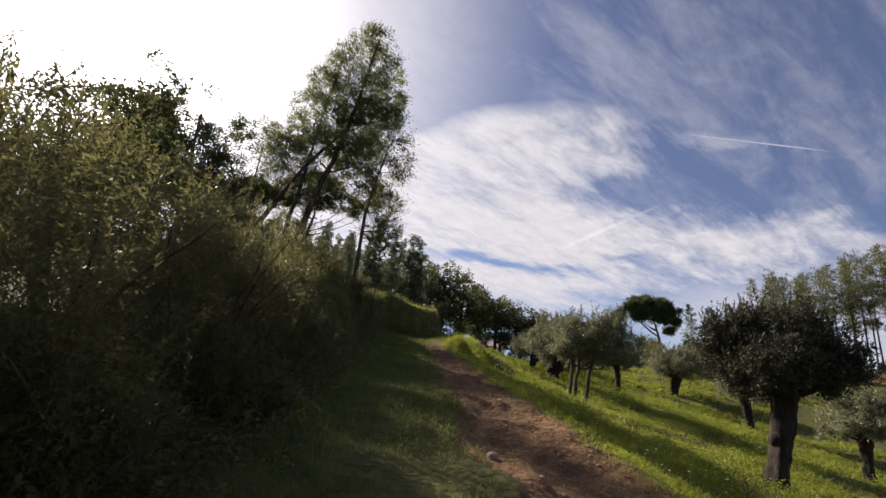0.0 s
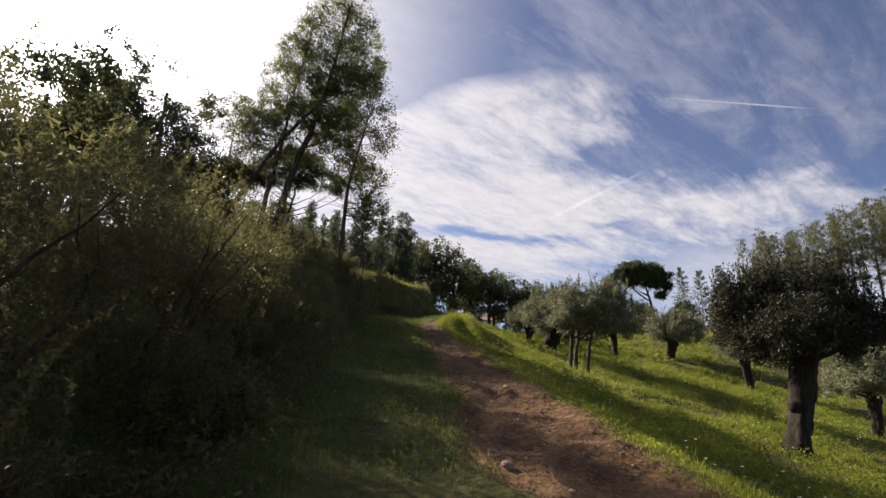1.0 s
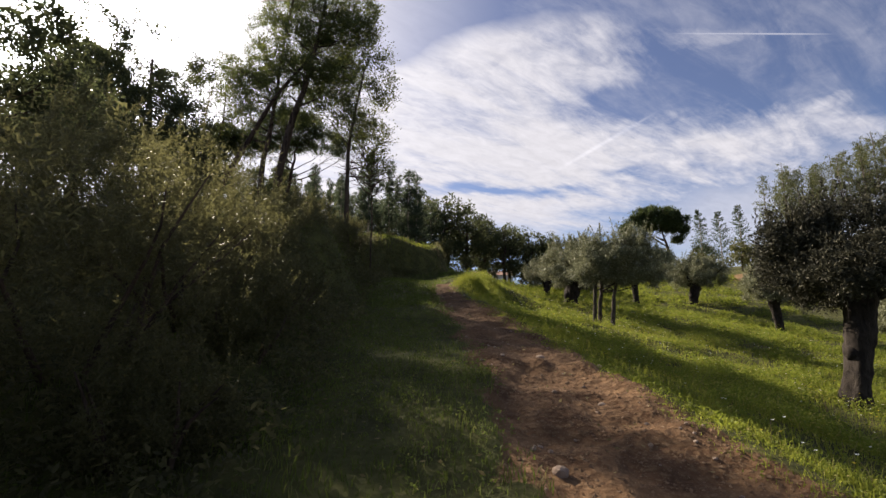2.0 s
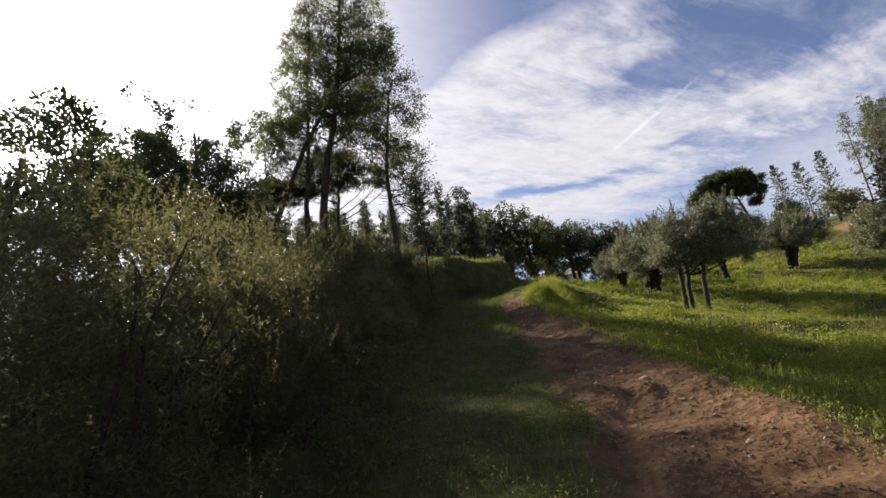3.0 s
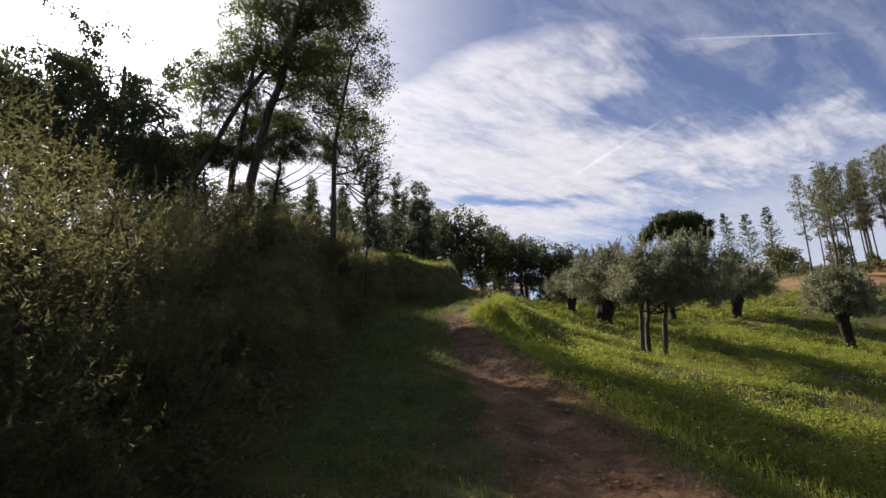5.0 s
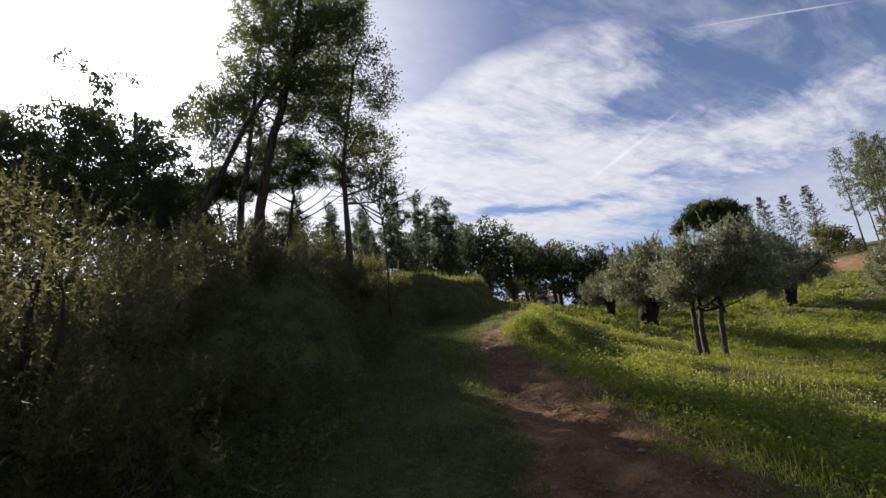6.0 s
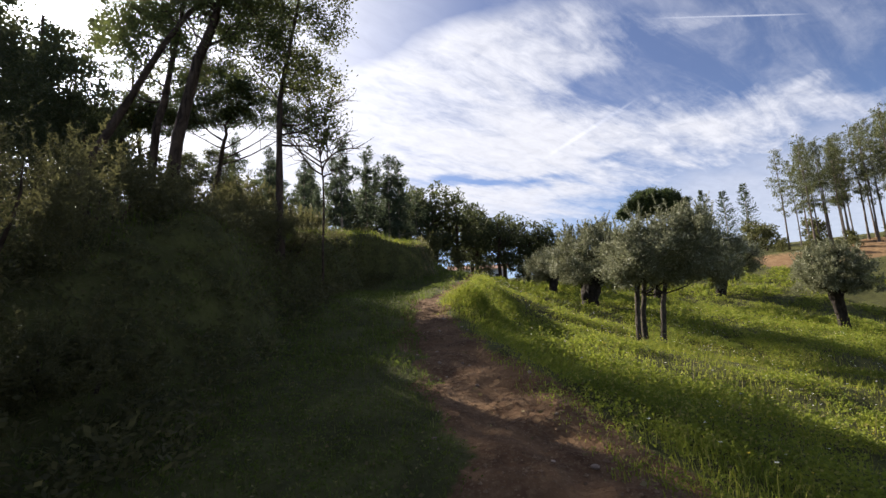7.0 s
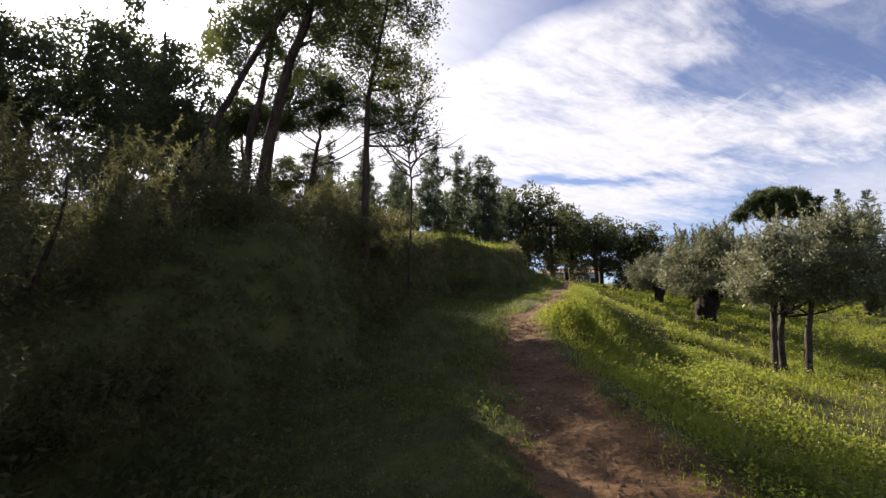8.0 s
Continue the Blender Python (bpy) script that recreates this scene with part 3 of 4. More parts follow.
    for k in range(6):
        a = k * 1.047 + rng.uniform(-0.4, 0.4)
        r = wide * rng.uniform(0.24, 0.31)
        lobes.append((r * math.cos(a), r * math.sin(a), th + ch * rng.uniform(0.18, 0.45), wide * 0.22, wide * 0.22, ch * rng.uniform(0.32, 0.44)))
    lobes = np.array(lobes)
    lobes[:, :3] += top
    c = cloud_of(rng, lobes, clumps, 0.45)
    for ln, rd, n in foot:
        limbs_to(rng, root, ln, rd, c[rng.integers(0, len(c), n)], OLIVE_BARK, 0.45 if stems == 1 else 0.9, 0.28 if stems == 1 else 0.45, 4, 0.88 if stems == 1 else 0.78)
    at, out = clump_points(rng, c, rng.uniform(0.6, 1.25, len(c)) * 0.080 * wide, int(1.7 * leaves_per), 0.9, 0.1)
    big = max(1.0, 60 / leaves_per) ** 0.5 if leaves_per < 64 else 0.8
    v1 = needles(rng, at, out + np.array([0, 0, 0.5]), 0.115 * big, 0.044 * big)
    shoots = c[c[:, 2] > th + ch * 0.5]
    shoots = shoots[rng.integers(0, len(shoots), int(clumps * 0.7))]
    n = 26
    base = np.repeat(shoots, n, 0)
    rise = np.tile(np.linspace(0.05, 1, n), len(shoots)) * np.repeat(rng.uniform(0.25, 0.7, len(shoots)), n)
    tilt = np.repeat(rng.normal(0, 0.22, (len(shoots), 2)), n, 0)
    pts = base + np.stack([tilt[:, 0] * rise, tilt[:, 1] * rise, rise], 1)
    v2 = needles(rng, pts, np.tile([0, 0, 0.8], (len(pts), 1)), 0.11 * big, 0.042 * big, 0, 0.6)
    v, f = join([v1, v2])
    part("crown", mesh_from("crown", v, f, leaf or OLIVE_LEAF), root, "feathery crown of narrow upright shoots")
    return root


def shrub(seed, x, y, height, wide, label, mat=None, per=100, clumps=110, leaf=(0.055, 0.024), group="roadside shrubs", deep=None):
    """A dense scrub bush: many stems from the ground and leaf tufts right down to it, with loose top shoots."""
    rng = np.random.default_rng(seed)
    mat = mat or SHRUB_LEAF
    deep = deep or wide
    root = thing("shrub", x, y, put_at(x, y), label, "shrub", group)
    for k in range(6):
        a = rng.uniform(0, 6.28)
        stem = bend(rng, (0.15 * math.cos(a), 0.15 * math.sin(a), -0.1), (0.5 * math.cos(a), 0.5 * math.sin(a), 1), height * rng.uniform(0.6, 0.85), 6, 0.16)
        v, f = tube(stem, np.linspace(0.03, 0.006, 7), 5)
        part("stem", mesh_from("stem", v, f, PINE_BARK, True), root)
    lobes = [(0, 0, height * 0.42, wide * 0.36, deep * 0.36, height * 0.46)]
    for k in range(6):
        a = k * 1.047 + rng.uniform(-0.4, 0.4)
        lobes.append((wide * 0.3 * math.cos(a), deep * 0.3 * math.sin(a), height * rng.uniform(0.2, 0.6), wide * 0.22, deep * 0.22, height * rng.uniform(0.25, 0.36)))
    c = cloud_of(rng, lobes, clumps, 0.4)
    c[:, 2] = np.maximum(c[:, 2], 0.1)
    at, out = clump_points(rng, c, rng.uniform(0.6, 1.2, clumps) * 0.24 * (height / 2.4) ** 0.5, per, 0.9, 0.15)
    v1 = needles(rng, at, out + np.array([0, 0, 0.4]), leaf[0], leaf[1])
    shoots = c[c[:, 2] > height * 0.3]
    n = 44
    base = np.repeat(shoots, n, 0)
    rise = np.tile(np.linspace(0, 1, n), len(shoots)) * np.repeat(rng.uniform(0.25, 0.6, len(shoots)), n)
    tilt = np.repeat(rng.normal(0, 0.35, (len(shoots), 2)), n, 0)
    pts = base + np.stack([tilt[:, 0] * rise, tilt[:, 1] * rise, rise], 1)
    v2 = needles(rng, pts, np.tile([0, 0, 0.5], (len(pts), 1)), leaf[0], leaf[1], 0, 0.9)
    v, f = join([v1, v2])
    part("foliage", mesh_from("foliage", v, f, mat), root)
    return root


def set_again(ob, x, y, turn, size, label=""):
    """A copy of a thing at another spot of the ground, turned and scaled."""
    c = copy_thing(ob, pose(x, y, put_at(x, y), 0, 0, turn) @ Matrix.Diagonal((size, size, size, 1)))
    return tagged(c, label=label)


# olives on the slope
# the nearest one has its shaded side painted into the leaf colour
olive_tree(11, 8.40, 12.7, 4.65, 4.15, 0.265, 1, "old pollarded olive tree with thick knobbly trunk and wide crown darkened as its shaded side", 88, 460, 0.54, (0.17, 0.0), SHADED_OLIVE_LEAF)
olive_tree(12, 6.25, 22.1, 4.25, 4.4, 0.080, 3, "young olive with three thin stems and grey-green crown", 84, 430, 0.44, (0.42, 0.0))
old = olive_tree(13, 18.9, 30.3, 4.3, 4.1, 0.24, 1, "stout olive tree with short leaning trunk and round silvery crown", 48, 300, 0.46, (-0.06, 0.0))
bushy = olive_tree(14, 19.2, 40.6, 4.1, 5.2, 0.34, 1, "broad old olive tree with short dark trunk", 44, 320, 0.36, (0.35, 0.0))
ball = olive_tree(15, 6.98, 29.8, 4.4, 4.6, 0.40, 1, "old olive tree with squat rounded trunk in tall grass", 50, 330, 0.31, (0.20, 0.0))
set_again(old, 16.2, 19.2, 195, 0.80, "small olive tree with short leaning trunk")
set_again(bushy, 7.2, 38.0, 60, 0.75, "pale olive tree at the head of the slope")
set_again(ball, 9.8, 39.5, 200, 0.72, "pale olive tree in the grass")
set_again(old, 14.0, 38.5, 250, 0.9, "olive tree behind the grassy slope")
set_again(bushy, 12.2, 46.0, 10, 0.8, "olive tree at the far edge of the grove")

# tall pines and broad-leaved trees on the bank
BANK = "tall trees on the bank"
grown_tree("pine_tree", 21, [(-6.25, 18.5, 6.0), (-6.05, 18.5, 8.2), (-5.55, 18.6, 10.4), (-5.1, 18.9, 12.6), (-4.9, 19.2, 15.2), (-4.6, 19.4, 18.2)], 0.16,
           [(-4.5, 19.3, 18.1, 1.0, 0.9, 0.8), (-5.5, 19.6, 17.4, 1.1, 1.0, 0.9), (-3.7, 19.5, 16.5, 0.8, 0.7, 0.8), (-4.8, 19.7, 15.8, 1.2, 1.1, 0.9), (-3.5, 19.7, 14.9, 0.8, 0.7, 0.8), (-5.4, 19.2, 14.3, 1.2, 1.1, 0.9), (-4.0, 19.1, 13.6, 1.1, 1.0, 0.8), (-5.0, 19.9, 13.0, 1.2, 1.1, 0.8), (-6.0, 19.4, 13.2, 0.9, 0.9, 0.8), (-5.5, 19.3, 11.7, 1.1, 1.0, 0.7), (-4.0, 20.1, 12.7, 1.0, 0.9, 0.8), (-4.4, 19.2, 11.4, 1.1, 1.0, 0.7), (-5.8, 19.2, 10.4, 1.1, 1.0, 0.6)],
           "tall leaning pine with rugged dark trunk on the bank", "pine tree", PINE_LEAF, 980, 0.38, 42, (0.125, 0.032), limbs=38, group=BANK, gaps=0.58, shell=0.0, blade=needles)
grown_tree("pine_tree", 22, [(-6.85, 18.9, 6.2), (-6.85, 18.9, 8.4), (-6.65, 19.2, 10.0), (-6.7, 19.9, 13.6), (-6.5, 20.4, 17.6)], 0.11,
           [(-6.4, 20.4, 17.0, 0.9, 0.8, 1.1), (-7.2, 20.7, 16.2, 0.9, 0.8, 1.0), (-7.7, 20.4, 14.7, 0.9, 0.8, 0.9), (-8.0, 20.5, 13.5, 0.9, 0.8, 0.9), (-6.8, 20.1, 13.1, 1.0, 0.9, 0.9), (-7.4, 20.5, 12.1, 1.0, 0.9, 0.8), (-6.7, 20.8, 15.6, 0.9, 0.8, 1.0), (-8.2, 20.3, 12.4, 0.7, 0.7, 0.6), (-6.9, 19.9, 10.9, 1.0, 0.9, 0.6), (-8.6, 20.2, 11.4, 0.9, 0.8, 0.9), (-9.0, 20.4, 12.8, 0.7, 0.7, 0.8), (-8.0, 19.8, 10.4, 0.8, 0.8, 0.6)],
           "slim pine with light open crown on the bank", "pine tree", PINE_LEAF, 680, 0.38, 38, (0.125, 0.030), limbs=30, group=BANK, gaps=0.58, shell=0.0, blade=needles)
grown_tree("pine_tree", 26, [(-8.6, 18.0, 6.2), (-7.75, 18.3, 7.7), (-7.1, 18.5, 9.3), (-6.3, 18.7, 11.0), (-5.0, 18.9, 12.9), (-4.3, 19.0, 14.6)], 0.12,
           [(-4.4, 19.0, 14.9, 0.9, 0.9, 0.8), (-5.2, 19.0, 13.6, 0.8, 0.8, 0.7), (-6.4, 18.9, 12.4, 0.9, 0.8, 0.6), (-7.2, 18.8, 11.4, 0.9, 0.8, 0.6), (-4.9, 18.6, 11.9, 0.8, 0.8, 0.5), (-3.6, 18.9, 13.6, 0.8, 0.7, 0.7)],
           "strongly leaning pine with forked dark trunk on the bank", "pine tree", PINE_LEAF, 300, 0.36, 36, (0.125, 0.030), limbs=16, group=BANK, gaps=0.40, shell=0.0, drop=0.3, blade=needles)
grown_tree("broadleaf_tree", 23, [(-3.55, 18.5, 5.5), (-3.62, 18.5, 7.6), (-3.6, 18.5, 9.0), (-3.3, 18.6, 10.6), (-3.0, 18.6, 12.4)], 0.095,
           [(-2.9, 18.5, 12.4, 0.7, 0.6, 0.8), (-2.4, 18.7, 11.1, 0.6, 0.5, 0.7), (-3.2, 18.7, 10.6, 1.0, 0.9, 0.8), (-4.0, 18.1, 10.0, 0.8, 0.8, 0.7), (-2.8, 18.8, 9.5, 0.7, 0.7, 0.6), (-3.5, 18.6, 9.4, 0.9, 0.8, 0.6), (-2.3, 18.3, 12.0, 0.5, 0.5, 0.5), (-4.2, 18.4, 11.6, 0.9, 0.8, 0.8), (-3.2, 18.5, 13.4, 0.8, 0.8, 0.7), (-2.7, 18.6, 8.2, 0.7, 0.6, 0.6)],
           "slender broad-leaved tree with open crown and bare twigs", "tree", BROAD_LEAF, 560, 0.40, 32, (0.075, 0.042), limbs=26, group=BANK, gaps=0.40, shell=0.0)
umb = grown_tree("umbrella_pine", 24, [(-7.9, 24.0, 6.7), (-7.6, 24.0, 8.8), (-7.4, 24.0, 10.2), (-7.2, 24.0, 11.4)], 0.12,
                 [(-7.4, 23.5, 11.7, 1.8, 1.6, 0.55), (-9.3, 24.4, 11.7, 1.0, 0.9, 0.5), (-6.0, 24.0, 11.3, 1.2, 1.1, 0.55), (-5.1, 24.2, 10.9, 0.6, 0.6, 0.4), (-8.4, 24.4, 11.2, 1.2, 1.1, 0.35), (-6.8, 24.2, 11.1, 0.9, 0.8, 0.4), (-7.6, 23.8, 12.2, 1.3, 1.3, 0.5)],
                 "flat-topped umbrella pine with thin forked trunk", "pine tree", STONE_PINE_LEAF, 470, 0.34, 46, (0.15, 0.034), limbs=13, group=BANK, gaps=0.5, drop=0.7, blade=needles)
set_again(umb, -10.8, 25.4, 200, 0.92, "thin-stemmed umbrella pine on the bank")
set_again(umb, -17.5, 30.5, 130, 1.10, "flat-topped umbrella pine behind the bank")
grown_tree("oak_tree", 25, [(-15.6, 26.0, 8.0), (-15.6, 26.0, 10.4), (-15.9, 26.0, 13.4), (-16.2, 26.1, 17.0)], 0.26,
           [(-19.4, 26.0, 18.8, 2.3, 1.4, 2.3), (-16.6, 26.0, 16.8, 2.3, 1.3, 2.1), (-14.4, 26.0, 16.2, 1.9, 1.2, 1.6), (-14.0, 26.0, 12.6, 1.3, 1.2, 1.3), (-18.0, 25.4, 14.8, 2.9, 1.6, 2.8), (-15.2, 25.0, 12.8, 2.7, 1.6, 2.4), (-21.4, 26.0, 16.0, 2.2, 1.5, 2.6), (-17.2, 24.8, 11.2, 2.4, 1.6, 2.0), (-13.2, 26.0, 11.3, 1.5, 1.2, 1.3), (-12.0, 25.6, 10.0, 1.4, 1.1, 1.1)],
           "dense round evergreen oak against the sun", "oak tree", OAK_LEAF, 860, 0.41, 36, (0.15, 0.080), limbs=18, group=BANK, gaps=0.75)
small_oak = grown_tree("oak_tree", 27, [(-11.6, 22.6, 7.6), (-11.6, 22.6, 9.0), (-11.8, 22.6, 10.4), (-12.0, 22.6, 11.6)], 0.16,
                       [(-12.0, 22.6, 11.4, 1.5, 1.4, 1.3), (-10.9, 22.6, 10.4, 0.9, 0.9, 0.8), (-13.3, 22.6, 11.0, 1.2, 1.2, 1.2), (-12.2, 21.8, 9.8, 1.6, 1.3, 1.2), (-10.9, 22.2, 9.4, 1.1, 1.0, 0.9), (-12.6, 22.8, 12.3, 0.9, 0.9, 0.8)],
                       "dense leafy evergreen oak beside the pines", "oak tree", OAK_LEAF, 340, 0.36, 42, (0.12, 0.064), limbs=12, group=BANK, gaps=0.3)
set_again(small_oak, -17.0, 21.4, 250, 1.10, "small dense evergreen oak on the bank")
set_again(small_oak, -23.5, 31.0, 160, 1.70, "dense evergreen oak behind the bank")
set_again(small_oak, -8.0, 9.4, 220, 0.80, "dense evergreen oak above the scrub")
set_again(small_oak, -13.6, 17.6, 300, 1.00, "small bushy evergreen oak above the scrub")
set_again(small_oak, -9.6, 20.6, 30, 0.72, "low bushy evergreen oak behind the pines")
for ox, oy, turn, size in [(-8.8, 27.4, 75, 0.58), (-10.8, 28.0, 310, 0.62)]:
    set_again(small_oak, ox, oy, turn, size, "thin bushy evergreen oak behind the pines")

grown_tree("broadleaf_tree", 28, [(-11.6, 24.6, 7.8), (-11.5, 24.6, 10.2), (-11.3, 24.6, 12.4), (-11.2, 24.6, 14.2)], 0.10,
           [(-11.4, 24.6, 15.4, 1.0, 0.8, 0.9), (-10.9, 24.6, 14.6, 1.0, 0.9, 0.8), (-10.0, 24.6, 14.2, 0.9, 0.9, 0.9), (-11.3, 24.4, 13.4, 1.0, 1.0, 0.8), (-12.4, 24.6, 14.6, 0.9, 0.9, 0.8), (-12.5, 24.6, 12.3, 0.9, 0.9, 0.6), (-9.8, 24.6, 12.9, 1.0, 0.9, 0.8), (-10.8, 24.4, 11.8, 1.2, 1.0, 0.7)],
           "leafy broad-leaved tree between oak and pines", "tree", BROAD_LEAF, 290, 0.40, 26, (0.090, 0.050), limbs=16, group=BANK, gaps=0.5, shell=0.0)

# a leafless sapling at the edge of the trees
rng = np.random.default_rng(31)
twiggy = thing("bare_sapling", -3.0, 20.2, put_at(-3.0, 20.2), "thin leafless sapling with fine brown twigs", "tree", BANK)
stem = bend(rng, (0, 0, -0.1), (0.06, 0.0, 1), 6.6, 10, 0.06)
v, f = tube(stem, np.linspace(0.036, 0.010, 11), 7)
part("trunk", mesh_from("trunk", v, f, PINE_BARK, True), twiggy)
branch_out(rng, twiggy, stem, np.linspace(0.05, 0.014, 11), 34, 0.50, 0.98, lambda f: 2.1 - 1.1 * f, 0.75, 0.9, PINE_BARK, 10)

# scrub along the bank, close to the walker
SCRUB = "dense dark green scrub bush on the bank"
k = 0
for sx, sy, h, w, dp in [(-3.0, 0.4, 2.8, 2.5, 2.6), (-2.9, 2.3, 2.7, 2.5, 2.6), (-3.0, 4.2, 2.8, 2.5, 2.6), (-3.0, 6.0, 2.6, 2.4, 2.6), (-3.2, 7.8, 2.7, 2.4, 2.6), (-3.5, 9.6, 2.2, 2.3, 2.4), (-3.9, 11.6, 1.5, 2.2, 2.4), (-4.2, 13.6, 0.9, 2.0, 2.4), (-4.6, 15.6, 0.8, 2.0, 2.6),
                         (-2.2, 3.3, 1.3, 1.3, 1.6), (-2.1, 5.6, 1.1, 1.2, 1.6), (-2.3, 7.6, 1.0, 1.3, 1.6), (-2.6, 9.4, 0.8, 1.3, 1.6), (-2.9, 11.4, 0.6, 1.3, 1.8), (-2.3, 1.2, 1.4, 1.3, 1.6),
                         (-5.1, 1.8, 3.5, 3.0, 3.2), (-5.2, 4.6, 3.5, 3.0, 3.2), (-5.4, 7.3, 3.2, 3.0, 3.2), (-5.8, 9.9, 2.9, 3.0, 3.0), (-6.3, 12.6, 2.0, 2.8, 3.0), (-7.0, 15.4, 1.3, 2.8, 3.0), (-8.6, 17.6, 1.5, 3.0, 3.0), (-7.6, 21.5, 1.6, 2.6, 2.6), (-5.2, 21.0, 1.2, 2.2, 2.6), (-4.8, 24.0, 1.0, 2.0, 2.6), (-6.4, 23.0, 1.7, 2.6, 2.6), (-9.4, 20.2, 1.9, 2.8, 2.8), (-3.8, 17.4, 1.1, 1.8, 2.0), (-3.5, 19.0, 0.8, 1.4, 1.6), (-4.9, 18.6, 1.5, 2.2, 2.4)]:
    k += 1
    shrub(40 + k, sx, sy, h, w, SCRUB if h > 1.6 else "low dark scrub at the foot of the bank" if sx > -3.3 else "low dark scrub on top of the bank", None, 104 if sx > -4 else 70, 50 + int(46 * h), (0.044, 0.015) if sx > -4 else (0.058, 0.022), deep=dp)

# ---- distance ----
gum = grown_tree("eucalyptus_tree", 61, [(-5.4, 44.0, 9.0), (-5.3, 44.0, 12.0), (-5.4, 44.1, 15.0), (-5.2, 44.0, 17.6)], 0.10,
                 [(-5.2, 44.0, 17.0, 0.5, 0.5, 0.8), (-5.6, 44.0, 15.6, 0.8, 0.8, 0.7), (-4.8, 44.0, 14.8, 0.8, 0.8, 0.7), (-5.5, 44.0, 13.4, 1.0, 1.0, 0.9), (-5.0, 44.0, 12.2, 0.9, 0.9, 0.8), (-5.8, 44.0, 11.4, 0.8, 0.8, 0.7)],
                 "slim young eucalyptus with thin pale trunk", "eucalyptus", GUM_LEAF, 230, 0.34, 25, (0.19, 0.066), PALE_BARK, 12, "eucalyptus saplings", 0.2, 0.3, 0.0, spread=1.8, shell=0.0, blade=needles)
for gx_, gy_, a, sz in [(-6.6, 40.5, 40, 0.95), (-3.6, 45.0, 120, 1.0), (-2.9, 46.0, 200, 1.0), (-9.5, 43.0, 300, 0.8), (-11.5, 41.0, 20, 0.75), (-4.4, 50.0, 80, 0.9), (-13.0, 46.0, 140, 0.8), (-1.8, 51.0, 10, 0.8), (-15.5, 43.0, 70, 0.75), (-8.0, 38.0, 100, 0.6), (-10.0, 36.0, 230, 0.45), (-6.9, 35.0, 330, 0.4), (-12.2, 33.5, 50, 0.45), (-5.0, 46.5, 15, 0.95), (-6.0, 49.0, 260, 0.9), (-3.0, 49.5, 310, 0.9), (-7.4, 43.0, 170, 0.85), (-10.6, 47.0, 75, 0.85), (-12.0, 50.0, 190, 0.9), (-8.6, 52.0, 25, 0.95), (-0.6, 53.5, 215, 0.75), (-8.4, 31.5, 145, 0.55), (-10.6, 32.0, 5, 0.60), (-7.3, 34.0, 110, 0.55), (-9.3, 34.5, 200, 0.55)]:
    set_again(gum, gx_, gy_, a, sz)

oak = grown_tree("oak_tree", 62, [(4.2, 60.0, 9.2), (4.4, 60.0, 11.2), (4.1, 60.1, 13.4), (4.3, 60.0, 15.6)], 0.24,
                 [(4.2, 60.0, 14.8, 2.0, 2.0, 1.7), (6.2, 60.0, 13.8, 1.7, 1.7, 1.3), (2.2, 60.0, 13.8, 1.7, 1.7, 1.3), (4.4, 58.2, 13.6, 1.8, 1.6, 1.2), (4.0, 61.8, 13.8, 1.8, 1.6, 1.3), (7.0, 60.3, 12.6, 1.1, 1.1, 0.9), (2.6, 59.4, 11.8, 1.6, 1.6, 1.2), (5.6, 60.4, 11.6, 1.6, 1.6, 1.1), (4.0, 61.2, 10.9, 1.3, 1.3, 0.8)],
                 "dark cork oak at the head of the path", "oak tree", OAK_LEAF, 190, 0.6, 27, (0.26, 0.15), None, 12, "cork oaks at the top", 0.4)
for ox, oy, a, sz in [(10.0, 61.0, 50, 0.98), (2.2, 56.0, 130, 1.02), (-0.4, 55.0, 220, 1.08), (7.8, 64.0, 300, 1.0), (4.0, 63.0, 80, 1.05), (12.6, 62.0, 170, 0.88), (6.6, 58.0, 210, 0.9), (-3.0, 58.0, 15, 1.12), (-7.9, 57.0, 260, 1.0), (-12.4, 55.0, 95, 1.0), (-17.4, 53.0, 190, 1.0), (12.6, 66.0, 35, 0.8)]:
    set_again(oak, ox, oy, a, sz)

# the lone stone pine and the young firs beside it
grown_tree("stone_pine", 63, [(41.0, 90.4, 13.6), (40.9, 90.4, 17.0), (40.4, 90.4, 19.4), (39.4, 90.4, 22.6)], 0.42,
           [(33.0, 90.4, 21.9, 1.1, 1.2, 0.8), (34.4, 90.4, 23.5, 1.3, 1.6, 1.1), (36.4, 90.4, 24.8, 1.5, 1.8, 1.1), (39.0, 90.4, 25.4, 1.6, 2.2, 1.1), (41.5, 90.4, 25.0, 1.6, 2.0, 1.1), (43.4, 90.4, 23.7, 1.2, 1.8, 1.1), (43.8, 90.4, 21.6, 0.9, 1.4, 1.0), (42.5, 90.4, 20.2, 0.9, 1.2, 0.6), (39.0, 90.2, 23.0, 3.2, 3.0, 1.4), (41.3, 90.2, 22.4, 1.9, 2.2, 1.2), (36.1, 90.2, 22.4, 1.9, 2.2, 0.9), (37.4, 88.6, 24.6, 1.4, 1.4, 1.0), (40.4, 88.6, 24.2, 1.4, 1.4, 1.0)],
           "lone stone pine with wide domed crown and bare trunk", "pine tree", STONE_PINE_LEAF, 520, 0.80, 80, (0.42, 0.13), None, 16, "", 0.45, drop=0.9, squash=0.9, blade=needles)


